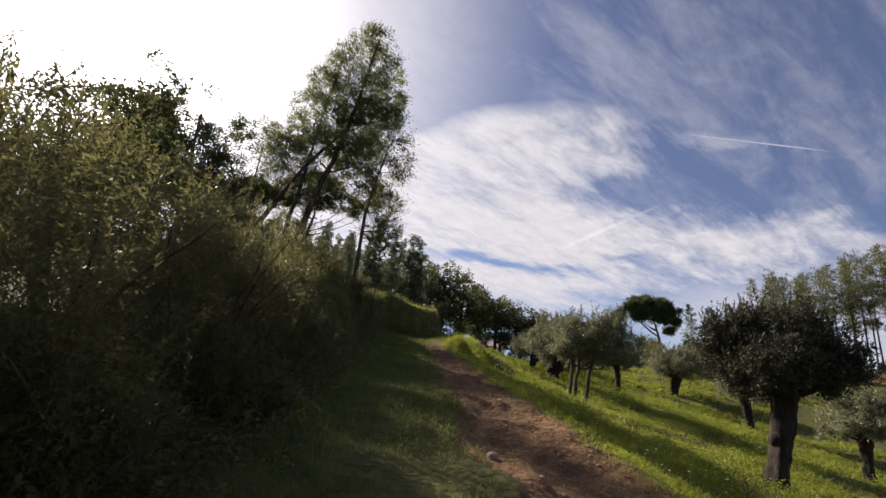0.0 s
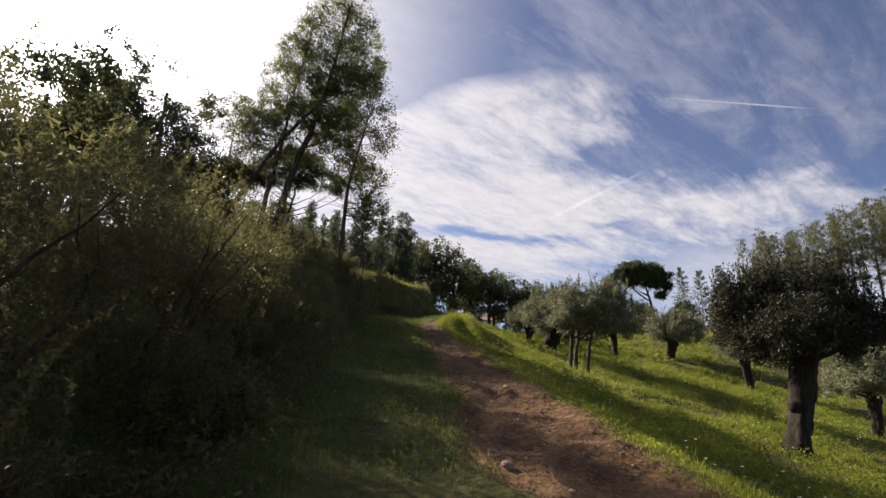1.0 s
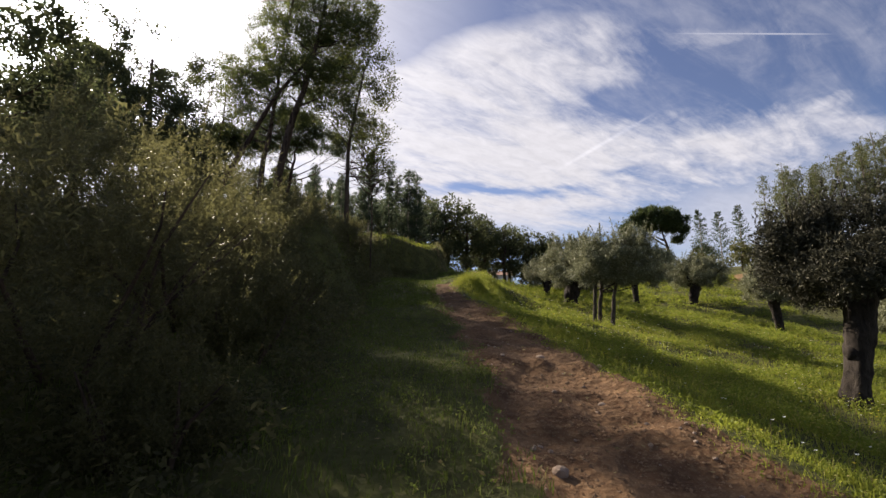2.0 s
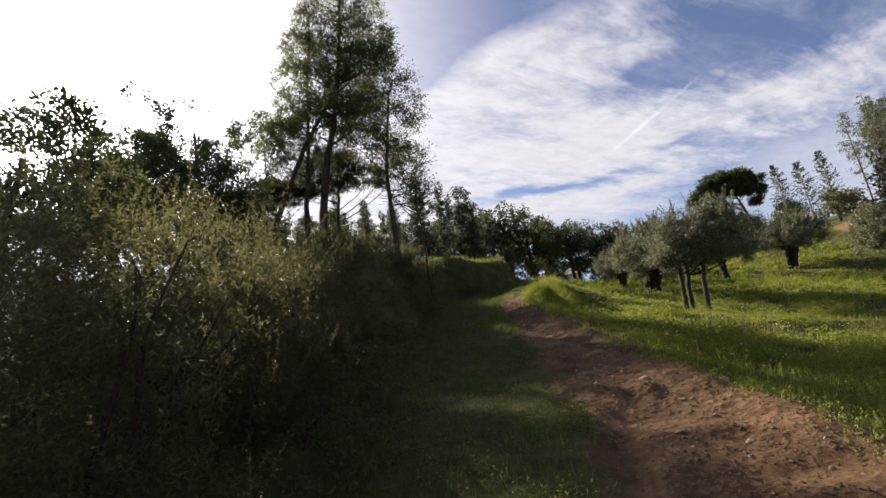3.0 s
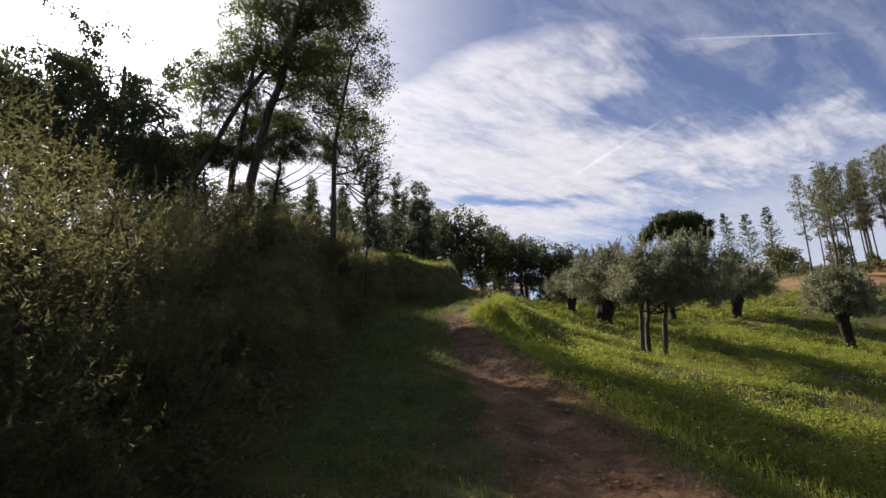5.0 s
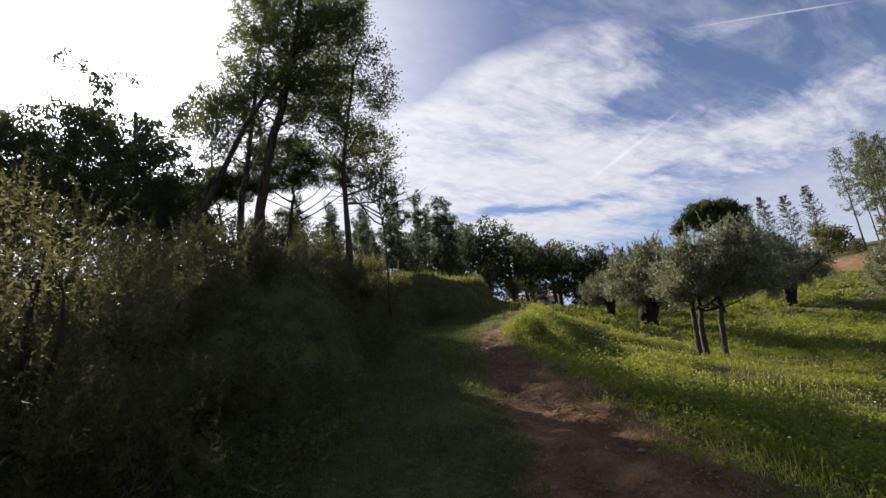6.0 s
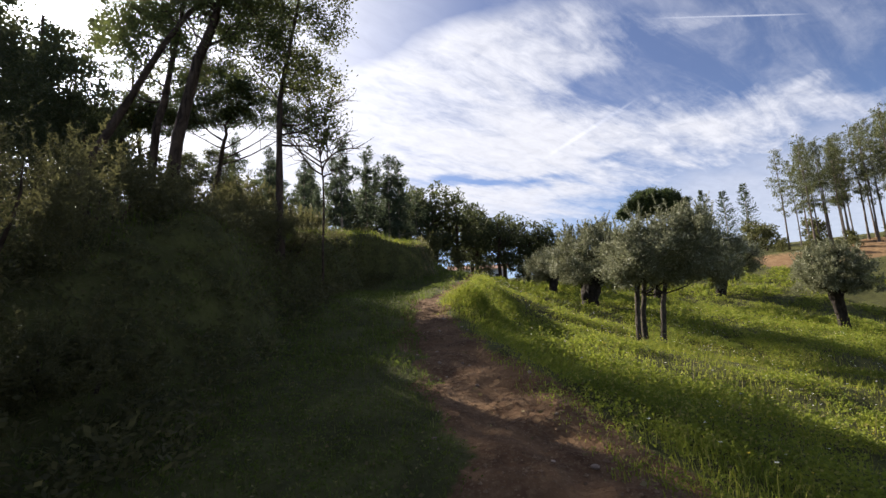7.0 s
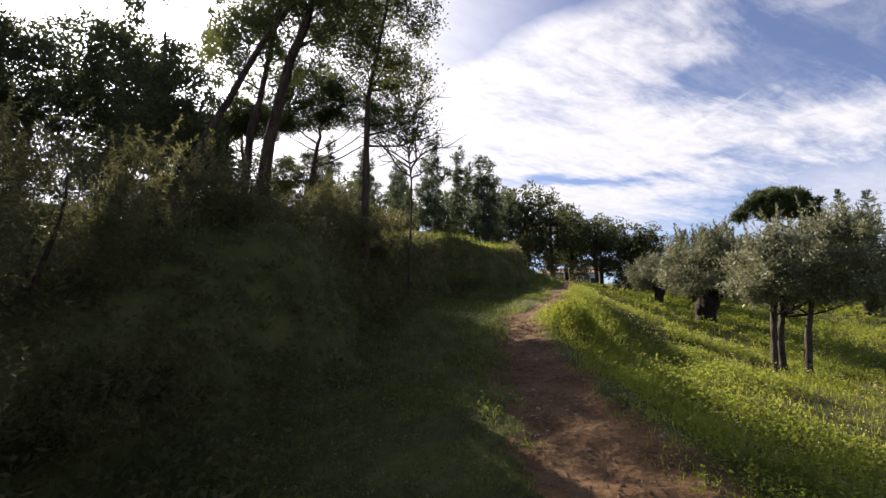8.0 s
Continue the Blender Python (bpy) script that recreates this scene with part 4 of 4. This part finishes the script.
def young_fir(seed, x, y, top, label):
    rng = np.random.default_rng(seed)
    z0 = put_at(x, y)
    height = top - z0
    root = thing("fir_sapling", x, y, z0, label, "conifer", "young firs")
    line = np.array([(0, 0, -0.2), (0.05, 0, height * 0.5), (0, 0, height)])
    v, f = tube(np.array([along(line, s) for s in np.linspace(0, 1, 6)]), np.linspace(0.12, 0.02, 6), 7)
    part("trunk", mesh_from("trunk", v, f, PALE_BARK, True), root)
    pts, out = [], []
    tiers = int(height / 0.5)
    for i in range(tiers):
        z = height * (0.18 + 0.82 * i / tiers)
        reach = (1.9 * (1 - i / tiers) ** 0.8 + 0.15) * rng.uniform(0.75, 1.15)
        for k in range(6):
            a = rng.uniform(0, 6.28)
            for s in np.linspace(0.1, 1, 17):
                pts.append((reach * s * math.cos(a), reach * s * math.sin(a), z + 0.45 * s * reach + rng.normal(0, 0.05)))
                out.append((math.cos(a), math.sin(a), 0.5))
    v, f = leaves(rng, np.array(pts), np.array(out), 0.34, 0.09, 0, 0.8)
    part("crown", mesh_from("crown", v, f, GUM_LEAF), root, "grey-green whorled branches")
    return root


young_fir(71, 39.2, 76.0, 21.9, "young thin-crowned conifer against the sky")
young_fir(72, 42.2, 76.0, 21.6, "young conifer with whorled grey-green branches")
young_fir(73, 45.4, 76.0, 22.6, "taller young conifer with whorled branches")

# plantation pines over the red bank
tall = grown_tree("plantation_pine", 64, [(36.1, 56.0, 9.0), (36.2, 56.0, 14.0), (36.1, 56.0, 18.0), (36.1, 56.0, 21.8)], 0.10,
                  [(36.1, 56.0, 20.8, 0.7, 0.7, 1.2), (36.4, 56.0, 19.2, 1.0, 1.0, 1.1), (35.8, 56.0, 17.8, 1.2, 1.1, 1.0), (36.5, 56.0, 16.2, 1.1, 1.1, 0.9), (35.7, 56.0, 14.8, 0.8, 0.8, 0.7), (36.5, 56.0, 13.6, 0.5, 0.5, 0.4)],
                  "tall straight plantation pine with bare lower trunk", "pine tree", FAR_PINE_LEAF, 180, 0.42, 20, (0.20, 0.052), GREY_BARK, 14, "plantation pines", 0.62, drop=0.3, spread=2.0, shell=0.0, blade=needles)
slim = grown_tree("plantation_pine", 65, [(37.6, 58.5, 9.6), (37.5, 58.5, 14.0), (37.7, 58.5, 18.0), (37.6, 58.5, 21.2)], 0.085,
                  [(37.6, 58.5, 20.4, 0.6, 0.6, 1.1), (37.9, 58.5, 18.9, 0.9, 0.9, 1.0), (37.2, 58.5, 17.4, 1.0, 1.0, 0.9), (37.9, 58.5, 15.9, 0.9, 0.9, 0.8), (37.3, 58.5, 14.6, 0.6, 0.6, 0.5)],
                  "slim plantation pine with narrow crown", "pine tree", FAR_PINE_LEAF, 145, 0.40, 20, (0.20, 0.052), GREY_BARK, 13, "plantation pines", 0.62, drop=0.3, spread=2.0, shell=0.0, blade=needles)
for ob in (tall, slim):
    ob.location.x += 2.6
    ob.location.z = put_at(ob.location.x, ob.location.y)
rng = np.random.default_rng(7)
for i, (px, py, sz) in enumerate([(37.2, 55.2, 0.92), (38.6, 55.0, 0.95), (36.9, 60.5, 0.95), (38.4, 58.0, 1.0), (40.6, 59.0, 0.95), (41.3, 57.4, 1.0), (43.0, 57.2, 0.98), (44.0, 60.0, 1.0), (45.6, 56.0, 1.02), (47.2, 55.2, 1.1), (48.0, 58.4, 1.1), (50.2, 54.0, 1.15), (51.6, 57.4, 1.15), (53.0, 53.0, 1.2), (39.6, 60.0, 0.95), (40.4, 56.6, 0.9), (41.6, 54.6, 0.95), (42.2, 59.0, 1.0), (43.4, 55.6, 1.0), (44.6, 58.0, 1.05), (45.4, 54.0, 1.1), (46.6, 57.0, 1.1), (47.6, 53.2, 1.15), (48.6, 56.0, 1.15),
                                  (49.6, 52.0, 1.2), (51.0, 55.0, 1.2), (52.4, 51.0, 1.2), (54.0, 54.0, 1.2), (55.6, 50.0, 1.25), (57.5, 53.0, 1.2), (59.0, 48.0, 1.25), (41.0, 64.0, 0.9), (45.5, 63.0, 0.95), (50.0, 61.0, 1.0), (54.5, 59.0, 1.1), (61.5, 46.0, 1.25), (62.5, 51.0, 1.2)]):
    set_again((tall, slim)[i % 2], px + 2.4, py, rng.uniform(0, 360), sz * (1 + 0.0085 * (px - 36)))

# round bushes at the foot of the firs and along the top of the grove
far_bush = grown_tree("bush", 66, [(36.6, 62.0, 10.4), (36.6, 62.0, 11.6), (36.7, 62.0, 12.6)], 0.14,
                      [(36.6, 62.0, 12.0, 1.6, 1.6, 1.5), (37.8, 62.0, 11.5, 1.1, 1.2, 1.1), (35.4, 62.0, 11.5, 1.1, 1.2, 1.1), (36.9, 62.3, 13.5, 1.1, 1.2, 1.0), (36.1, 61.6, 13.0, 1.1, 1.2, 1.0)],
                      "rounded green bush at the edge of the grove", "bush", BUSH_LEAF, 80, 0.52, 20, (0.30, 0.17), None, 8, "bushes at the grove edge", 0.3)
for bx, by, a, sz in [(33.0, 65.0, 80, 0.8), (29.0, 66.0, 160, 0.75), (24.0, 62.0, 10, 0.7), (31.0, 72.0, 250, 1.0), (20.0, 60.0, 40, 0.7), (16.5, 56.0, 120, 0.6), (2.0, 54.0, 35, 0.6), (4.6, 55.0, 95, 0.6), (9.0, 57.0, 190, 0.6), (11.4, 58.0, 260, 0.65), (-1.0, 54.0, 330, 0.65), (36.5, 84.0, 60, 1.3), (46.0, 88.0, 20, 1.4), (42.0, 68.0, 300, 0.9), (28.0, 86.0, 300, 1.3), (20.0, 78.0, 140, 1.2), (47.0, 66.0, 30, 0.9), (35.5, 53.0, 15, 0.28), (38.0, 52.0, 75, 0.32), (40.5, 53.4, 140, 0.3), (43.0, 51.0, 200, 0.34), (45.6, 52.2, 260, 0.3), (39.4, 57.0, 320, 0.4), (42.6, 56.2, 20, 0.42), (46.0, 55.0, 80, 0.4), (49.0, 53.6, 150, 0.45), (36.4, 57.6, 210, 0.4)]:
    set_again(far_bush, bx, by, a, sz)

for bx, by, a, sz in [(-8.5, 39.0, 30, 0.75), (-5.0, 42.5, 90, 0.7), (-2.6, 47.5, 150, 0.75), (-0.4, 50.0, 210, 0.8), (-11.5, 38.0, 270, 0.8), (-14.5, 40.0, 330, 0.9), (-6.6, 47.0, 60, 0.8), (-10.0, 31.5, 10, 0.55), (-7.4, 30.0, 130, 0.45)]:
    set_again(far_bush, bx, by, a, sz, "rounded bush under the young eucalyptus")

# a pale cottage half seen between the oak trunks
cottage = thing("house", 6.4, 86.0, 9.5, "low white rendered cottage glimpsed between oak trunks", "house")


def box(name, c, s, mat, parent):
    v = np.array([(c[0] + s[0] * a, c[1] + s[1] * b, c[2] + s[2] * d) for a in (-0.5, 0.5) for b in (-0.5, 0.5) for d in (-0.5, 0.5)])
    f = np.array([(0, 1, 3, 2), (4, 6, 7, 5), (0, 4, 5, 1), (2, 3, 7, 6), (0, 2, 6, 4), (1, 5, 7, 3)])
    return part(name, mesh_from(name, v, f, mat), parent)


wall = box("wall", (0, 0, 1.5), (9, 6, 3.0), PLASTER, cottage)
for wx in (-3.0, 0.0, 3.0):
    box("window", (wx, -3.02, 1.6), (0.9, 0.08, 1.1), DARK_GLASS, cottage)
rv = np.array([(-4.9, -3.4, 2.95), (4.9, -3.4, 2.95), (4.9, 0, 4.0), (-4.9, 0, 4.0), (-4.9, 3.4, 2.95), (4.9, 3.4, 2.95), (-4.9, 0, 3.85), (4.9, 0, 3.85)])
part("roof", mesh_from("roof", rv, np.array([(0, 1, 2, 3), (3, 2, 5, 4), (0, 6, 7, 1), (6, 4, 5, 7)]), ROOF_TILE), cottage)


# ---- grass, weeds and flowers ----
def scatter(rng, x0, x1, y0, y1, per_m2):
    n = int((x1 - x0) * (y1 - y0) * per_m2)
    return rng.uniform(x0, x1, n), rng.uniform(y0, y1, n)


def blades(rng, x, y, height, width):
    """Bent tapering blades; three triangles each."""
    n = len(x)
    z = ground_z(x, y) - 0.02
    a = rng.uniform(0, 2 * np.pi, n)
    lean = rng.uniform(0.1, 0.75, n) * height
    b = a + rng.uniform(0.8, 2.3, n)
    wx, wy = np.cos(a) * width * 0.5, np.sin(a) * width * 0.5
    lx, ly = np.cos(b) * lean, np.sin(b) * lean
    p0 = np.stack([x - wx, y - wy, z], 1)
    p1 = np.stack([x + wx, y + wy, z], 1)
    p2 = np.stack([x - wx * 0.8 + lx * 0.35, y - wy * 0.8 + ly * 0.35, z + height * 0.6], 1)
    p3 = np.stack([x + wx * 0.8 + lx * 0.35, y + wy * 0.8 + ly * 0.35, z + height * 0.6], 1)
    p4 = np.stack([x + lx, y + ly, z + height], 1)
    v = np.stack([p0, p1, p2, p3, p4], 1).reshape(-1, 3)
    k = np.arange(n)[:, None] * 5
    f = np.concatenate([k + np.array([[0, 1, 3]]), k + np.array([[0, 3, 2]]), k + np.array([[2, 3, 4]])])
    return v, f


def weeds(rng, x, y, height, size, count=7):
    """Leafy weeds: oval leaves round a short stem."""
    z = ground_z(x, y)
    bx, by, bz, h = [np.repeat(v, count) for v in (x, y, z, height)]
    f = rng.uniform(0.25, 1.0, len(bx))
    a = rng.uniform(0, 2 * np.pi, len(bx))
    r = rng.uniform(0.02, 0.10, len(bx)) * (1.3 - 0.6 * f)
    at = np.stack([bx + np.cos(a) * r, by + np.sin(a) * r, bz + h * f], 1)
    return leaves(rng, at, np.stack([np.cos(a), np.sin(a), 0.5 + 0 * a], 1), size, size * 0.5, 0, 0.4)


def stuff(name, v, f, mat, label, category):
    return tagged(new(name, mesh_from(name, v, f, mat)), label, category, kind="stuff")


def keep_off_path(x, y, margin=0.0):
    off = np.abs(x - path_x(y))
    return off > path_half(y) + margin


rng = np.random.default_rng(100)
bits, leafy = [], []
for x0, x1, y0, y1, d, hs, ws in [(0.6, 7.0, 2.5, 13.0, 480, 0.22, 0.010), (7.0, 16.0, 4.0, 16.0, 240, 0.22, 0.012), (0.0, 12.0, 13.0, 25.0, 290, 0.20, 0.013),
                                  (12.0, 26.0, 14.0, 27.0, 85, 0.22, 0.020), (1.0, 26.0, 25.0, 40.0, 75, 0.23, 0.026), (2.0, 32.0, 40.0, 56.0, 32, 0.28, 0.050)]:
    x, y = scatter(rng, x0, x1, y0, y1, d * 0.42)
    ok = (x > path_x(y) + path_half(y) - 0.05) & (rng.uniform(0, 1, len(x)) < 0.35 + 0.9 * bumps(x, y, 0.9, 21)) & (red_at(x, y) < 0.5)
    x, y = x[ok], y[ok]
    verge = sm(0.1, 2.2, x - path_x(y) - path_half(y))
    h = hs * (0.20 + 0.66 * verge) * rng.uniform(0.45, 1.25, len(x)) * (0.35 + 1.1 * bumps(x, y, 1.1, 22))
    bits.append(blades(rng, x, y, h, np.full(len(x), ws)))
    x, y = scatter(rng, x0, x1, y0, y1, d * 0.62)
    lump = 0.65 * bumps(x, y, 0.75 + 0.02 * y0, 23) + 0.35 * bumps(x, y, 2.7, 24)
    ok = (x > path_x(y) + path_half(y) + 0.3) & (rng.uniform(0, 1, len(x)) < 0.06 + 1.3 * sm(0.40, 0.60, lump)) & (red_at(x, y) < 0.5)
    x, y, lump = x[ok], y[ok], lump[ok]
    leafy.append(weeds(rng, x, y, hs * 1.3 * (0.2 + 0.8 * sm(0.2, 2.2, x - path_x(y) - path_half(y))) * (0.45 + 0.7 * rng.uniform(0, 1, len(x)) + 1.1 * rng.uniform(0, 1, len(x)) ** 9) * (0.18 + 0.95 * sm(0.36, 0.74, lump)), 0.017 + ws * 2.6, 7))
v, f = join(bits)
stuff("meadow_grass", v, f, GRASS_LEAF, "bright green meadow grass over the slope", "grass")
v, f = join(leafy)
stuff("meadow_weeds", v, f, WEED_LEAF, "lush leafy green weeds among the meadow grass", "weeds")

# short turf and clover along the verge
x, y = scatter(rng, 0.0, 5.0, 2.5, 18.0, 620)
beside = x - path_x(y) - path_half(y)
ok = (beside > -0.25) & (beside < 2.0) & (rng.uniform(0, 1, len(x)) < 0.35 + 0.8 * bumps(x, y, 0.5, 38)) & (rng.uniform(0, 1, len(x)) < sm(-0.5, 0.2, beside) * sm(2.2, 1.0, beside))
x, y = x[ok], y[ok]
b4 = blades(rng, x, y, (0.06 + 0.06 * sm(0.0, 0.8, x - path_x(y) - path_half(y))) * rng.uniform(0.4, 1.5, len(x)) * (0.5 + bumps(x, y, 0.5, 39)), np.full(len(x), 0.009))
stuff("verge_grass", b4[0], b4[1], GRASS_LEAF, "short green turf along the path's verge", "grass")
x, y = x[::5], y[::5]
vw = weeds(rng, x, y, rng.uniform(0.02, 0.14, len(x)), 0.026, 9)
stuff("verge_weeds", vw[0], vw[1], WEED_LEAF, "low clover along the path's verge", "weeds")

# tall growth on the hump beside the path
x, y = scatter(rng, -0.2, 2.8, 15.0, 25.5, 900)
ok = (rng.uniform(0, 1, len(x)) < humps(x, y) * 3.0) & keep_off_path(x, y, 0.0)
x, y = x[ok], y[ok]
hw = weeds(rng, x[::3], y[::3], rng.uniform(0.08, 0.34, len(x[::3])), 0.040, 9)
stuff("hump_weeds", hw[0], hw[1], WEED_LEAF, "leafy weeds on a hump beside the path", "weeds")
b1 = blades(rng, x, y, rng.uniform(0.08, 0.32, len(x)), np.full(len(x), 0.011))
stuff("hump_grass", b1[0], b1[1], GRASS_LEAF, "tall yellow-green grass on a hump beside the path", "grass")

# sunlit grass along the rim of the bank
x, y = scatter(rng, -6.0, -0.8, 21.0, 38.0, 150)
left = path_x(y) - path_half(y) - x
ok = (left > foot_at(y) + 0.75) & (left < foot_at(y) + 2.2) & (rng.uniform(0, 1, len(x)) < 0.3 + bumps(x, y, 1.2, 35))
x, y = x[ok], y[ok]
b3 = blades(rng, x, y, rng.uniform(0.08, 0.24, len(x)), np.full(len(x), 0.020))
stuff("rim_grass", b3[0], b3[1], GRASS_LEAF, "bright green grass along the rim of the bank", "grass")

# short grass of lane and bank, its blades coloured darker to stand for shade
bits = []
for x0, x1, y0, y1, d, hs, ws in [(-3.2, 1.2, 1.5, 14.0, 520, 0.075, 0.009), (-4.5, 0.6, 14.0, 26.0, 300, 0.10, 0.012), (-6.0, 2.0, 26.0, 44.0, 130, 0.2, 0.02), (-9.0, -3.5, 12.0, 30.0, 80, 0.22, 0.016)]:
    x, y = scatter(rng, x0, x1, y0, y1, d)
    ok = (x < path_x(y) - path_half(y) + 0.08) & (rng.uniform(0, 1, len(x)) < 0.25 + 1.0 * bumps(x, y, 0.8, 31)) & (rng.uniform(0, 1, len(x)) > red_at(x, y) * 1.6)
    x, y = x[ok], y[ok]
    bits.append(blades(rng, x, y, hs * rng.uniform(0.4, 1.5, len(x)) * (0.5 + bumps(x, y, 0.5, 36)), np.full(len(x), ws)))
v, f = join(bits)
stuff("bank_grass", v, f, SHADE_GRASS, "short grass between path and bank, coloured darker for the shade", "grass")

# clover and small weeds in the lane beside the path, in the same shade-darkened colour
bits = []
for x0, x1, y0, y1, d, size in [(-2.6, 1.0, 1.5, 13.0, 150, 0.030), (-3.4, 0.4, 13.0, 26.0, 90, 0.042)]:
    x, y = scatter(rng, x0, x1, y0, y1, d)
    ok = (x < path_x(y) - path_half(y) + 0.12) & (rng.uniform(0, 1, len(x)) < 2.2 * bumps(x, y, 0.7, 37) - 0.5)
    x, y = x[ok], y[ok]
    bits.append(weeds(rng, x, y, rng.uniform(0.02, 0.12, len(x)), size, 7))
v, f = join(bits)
stuff("lane_weeds", v, f, SHADE_GRASS, "low clover and weeds in the lane, coloured darker for the shade", "weeds")

# low leafy undergrowth over the shaded scarp
bits = []
for x0, x1, y0, y1, d in [(-4.4, -0.9, 1.5, 16.0, 70), (-5.5, -1.2, 16.0, 26.0, 150), (-4.0, -0.2, 26.0, 40.0, 70)]:
    x, y = scatter(rng, x0, x1, y0, y1, d)
    left = path_x(y) - path_half(y) - x
    ok = (rng.uniform(0, 1, len(x)) < sm(foot_at(y) - 0.6, foot_at(y) + 0.2, left) * (0.5 + bumps(x, y, 1.1, 33))) & ((left < foot_at(y) + 0.8) | (y < 17))
    x, y = x[ok], y[ok]
    bits.append(weeds(rng, x, y, rng.uniform(0.12, 0.40, len(x)), 0.065, 10))
v, f = join(bits)
stuff("undergrowth", v, f, SHRUB_LEAF, "low dark leafy undergrowth over the shaded bank", "undergrowth")

# fallen leaves on the lane and the path
x, y = scatter(rng, -2.4, 2.6, 3.0, 18.0, 9)
at = np.stack([x, y, ground_z(x, y) + 0.025], 1)
fl = leaves(rng, at, np.stack([np.cos(x * 50), np.sin(x * 50), 0.1 + 0 * x], 1), 0.045, 0.026, 0, 0.25)
stuff("fallen_leaves", fl[0], fl[1], DRY_LEAF, "scattered dry fallen leaves on lane and path", "leaves")

# dry stalks standing in the grass
x, y = scatter(rng, 2.0, 16.0, 4.0, 30.0, 3)
ok = keep_off_path(x, y, 0.5)
x, y = x[ok], y[ok]
b2 = blades(rng, x, y, rng.uniform(0.25, 0.5, len(x)), np.full(len(x), 0.006))
stuff("dry_stalks", b2[0], b2[1], DRY_LEAF, "thin dry seed stalks in the meadow", "grass")


def flowers(name, mat, spots, size, label):
    """Small blossoms, each on a thin stem."""
    x, y = spots
    rise = rng.uniform(0.14, 0.34, len(x))
    v, f = blades(rng, x, y, rise + 0.02, np.full(len(x), 0.005))
    tip = v.reshape(-1, 5, 3)[:, 4]
    stuff(name[:-1] + "_stems", v, f, WEED_LEAF, "thin green flower stems in the grass", "stems")
    n = 6
    a = np.tile(np.arange(n) * 2 * np.pi / n, len(x))
    out = np.stack([np.cos(a), np.sin(a), 0.35 + 0 * a], 1)
    v, f = leaves(rng, np.repeat(tip, n, 0), out, size, size * 0.6, 0, 0.12)
    stuff(name, v, f, mat, label, "flowers")


def flower_spots(x0, x1, y0, y1, d):
    x, y = scatter(rng, x0, x1, y0, y1, d)
    ok = (x > path_x(y) + path_half(y) + 0.3) & (rng.uniform(0, 1, len(x)) < 1.8 * bumps(x, y, 2.2, 41) - 0.35)
    return x[ok], y[ok]


flowers("white_flowers", PETAL, flower_spots(1.5, 18, 4, 32, 4.5), 0.017, "scattered small white daisies in the grass")
flowers("yellow_flowers", YELLOW, flower_spots(1.5, 18, 4, 32, 2.6), 0.015, "scattered small yellow flowers in the grass")


# ---- stones on the path ----
def stone_mesh(seed, size):
    r = np.random.default_rng(seed)
    bm = bmesh.new()
    bmesh.ops.create_icosphere(bm, subdivisions=2, radius=size)
    stretch = r.uniform(0.6, 1.2, 3)
    for vtx in bm.verts:
        c = vtx.co.normalized()
        k = 1 + 0.22 * noise.noise(c * 1.8 + Vector((seed, 0, 0)))
        vtx.co = Vector((vtx.co.x * stretch[0] * k, vtx.co.y * stretch[1] * k, vtx.co.z * 0.6 * k))
    me = bpy.data.meshes.new("stone")
    bm.to_mesh(me)
    bm.free()
    me.materials.append(STONE)
    return me


forms = [stone_mesh(s, 1.0) for s in range(5)]
rng = np.random.default_rng(5)


def stone(x, y, size, label):
    ob = new("stone", forms[int(rng.integers(0, 5))])
    ob.matrix_world = pose(x, y, float(ground_z(x, y)) + size * 0.15, rng.uniform(-15, 15), rng.uniform(-15, 15), rng.uniform(0, 360)) @ Matrix.Diagonal((size, size, size, 1))
    tagged(ob, label, "stone", "stones on the path")


stone(0.74, 5.77, 0.085, "large loose stone at the edge of the path")
stone(1.19, 8.81, 0.05, "pale stone half sunk in the path")
stone(1.95, 8.75, 0.05, "pale stone beside the grass verge")
for i in range(110):
    y = 3.5 + 13 * rng.uniform(0, 1) ** 1.4
    x = float(path_x(y)) + float(path_half(y)) * rng.uniform(-1.05, 1.05)
    stone(x, y, rng.uniform(0.012, 0.034), "small loose stone on the dirt path")
bits = []
x, y = scatter(rng, -0.8, 2.9, 2.5, 18.0, 520)
ok = bare_at(x, y) > 0.4
x, y = x[ok], y[ok]
z = ground_z(x, y)
s = 0.004 + 0.017 * rng.uniform(0, 1, len(x)) ** 3
oct_v = np.array([(1, 0, 0), (-1, 0, 0), (0, 1, 0), (0, -1, 0), (0, 0, 0.8), (0, 0, -0.4)])
v = (np.stack([x, y, z], 1)[:, None] + oct_v[None] * s[:, None, None] * rng.uniform(0.6, 1.4, (len(x), 6, 1))).reshape(-1, 3)
oct_f = np.array([(0, 2, 4), (2, 1, 4), (1, 3, 4), (3, 0, 4), (2, 0, 5), (1, 2, 5), (3, 1, 5), (0, 3, 5)])
f = (np.arange(len(x))[:, None, None] * 6 + oct_f[None]).reshape(-1, 3)
stuff("gravel", v, f, CLOD, "loose earth crumbs and gravel on the path", "gravel")
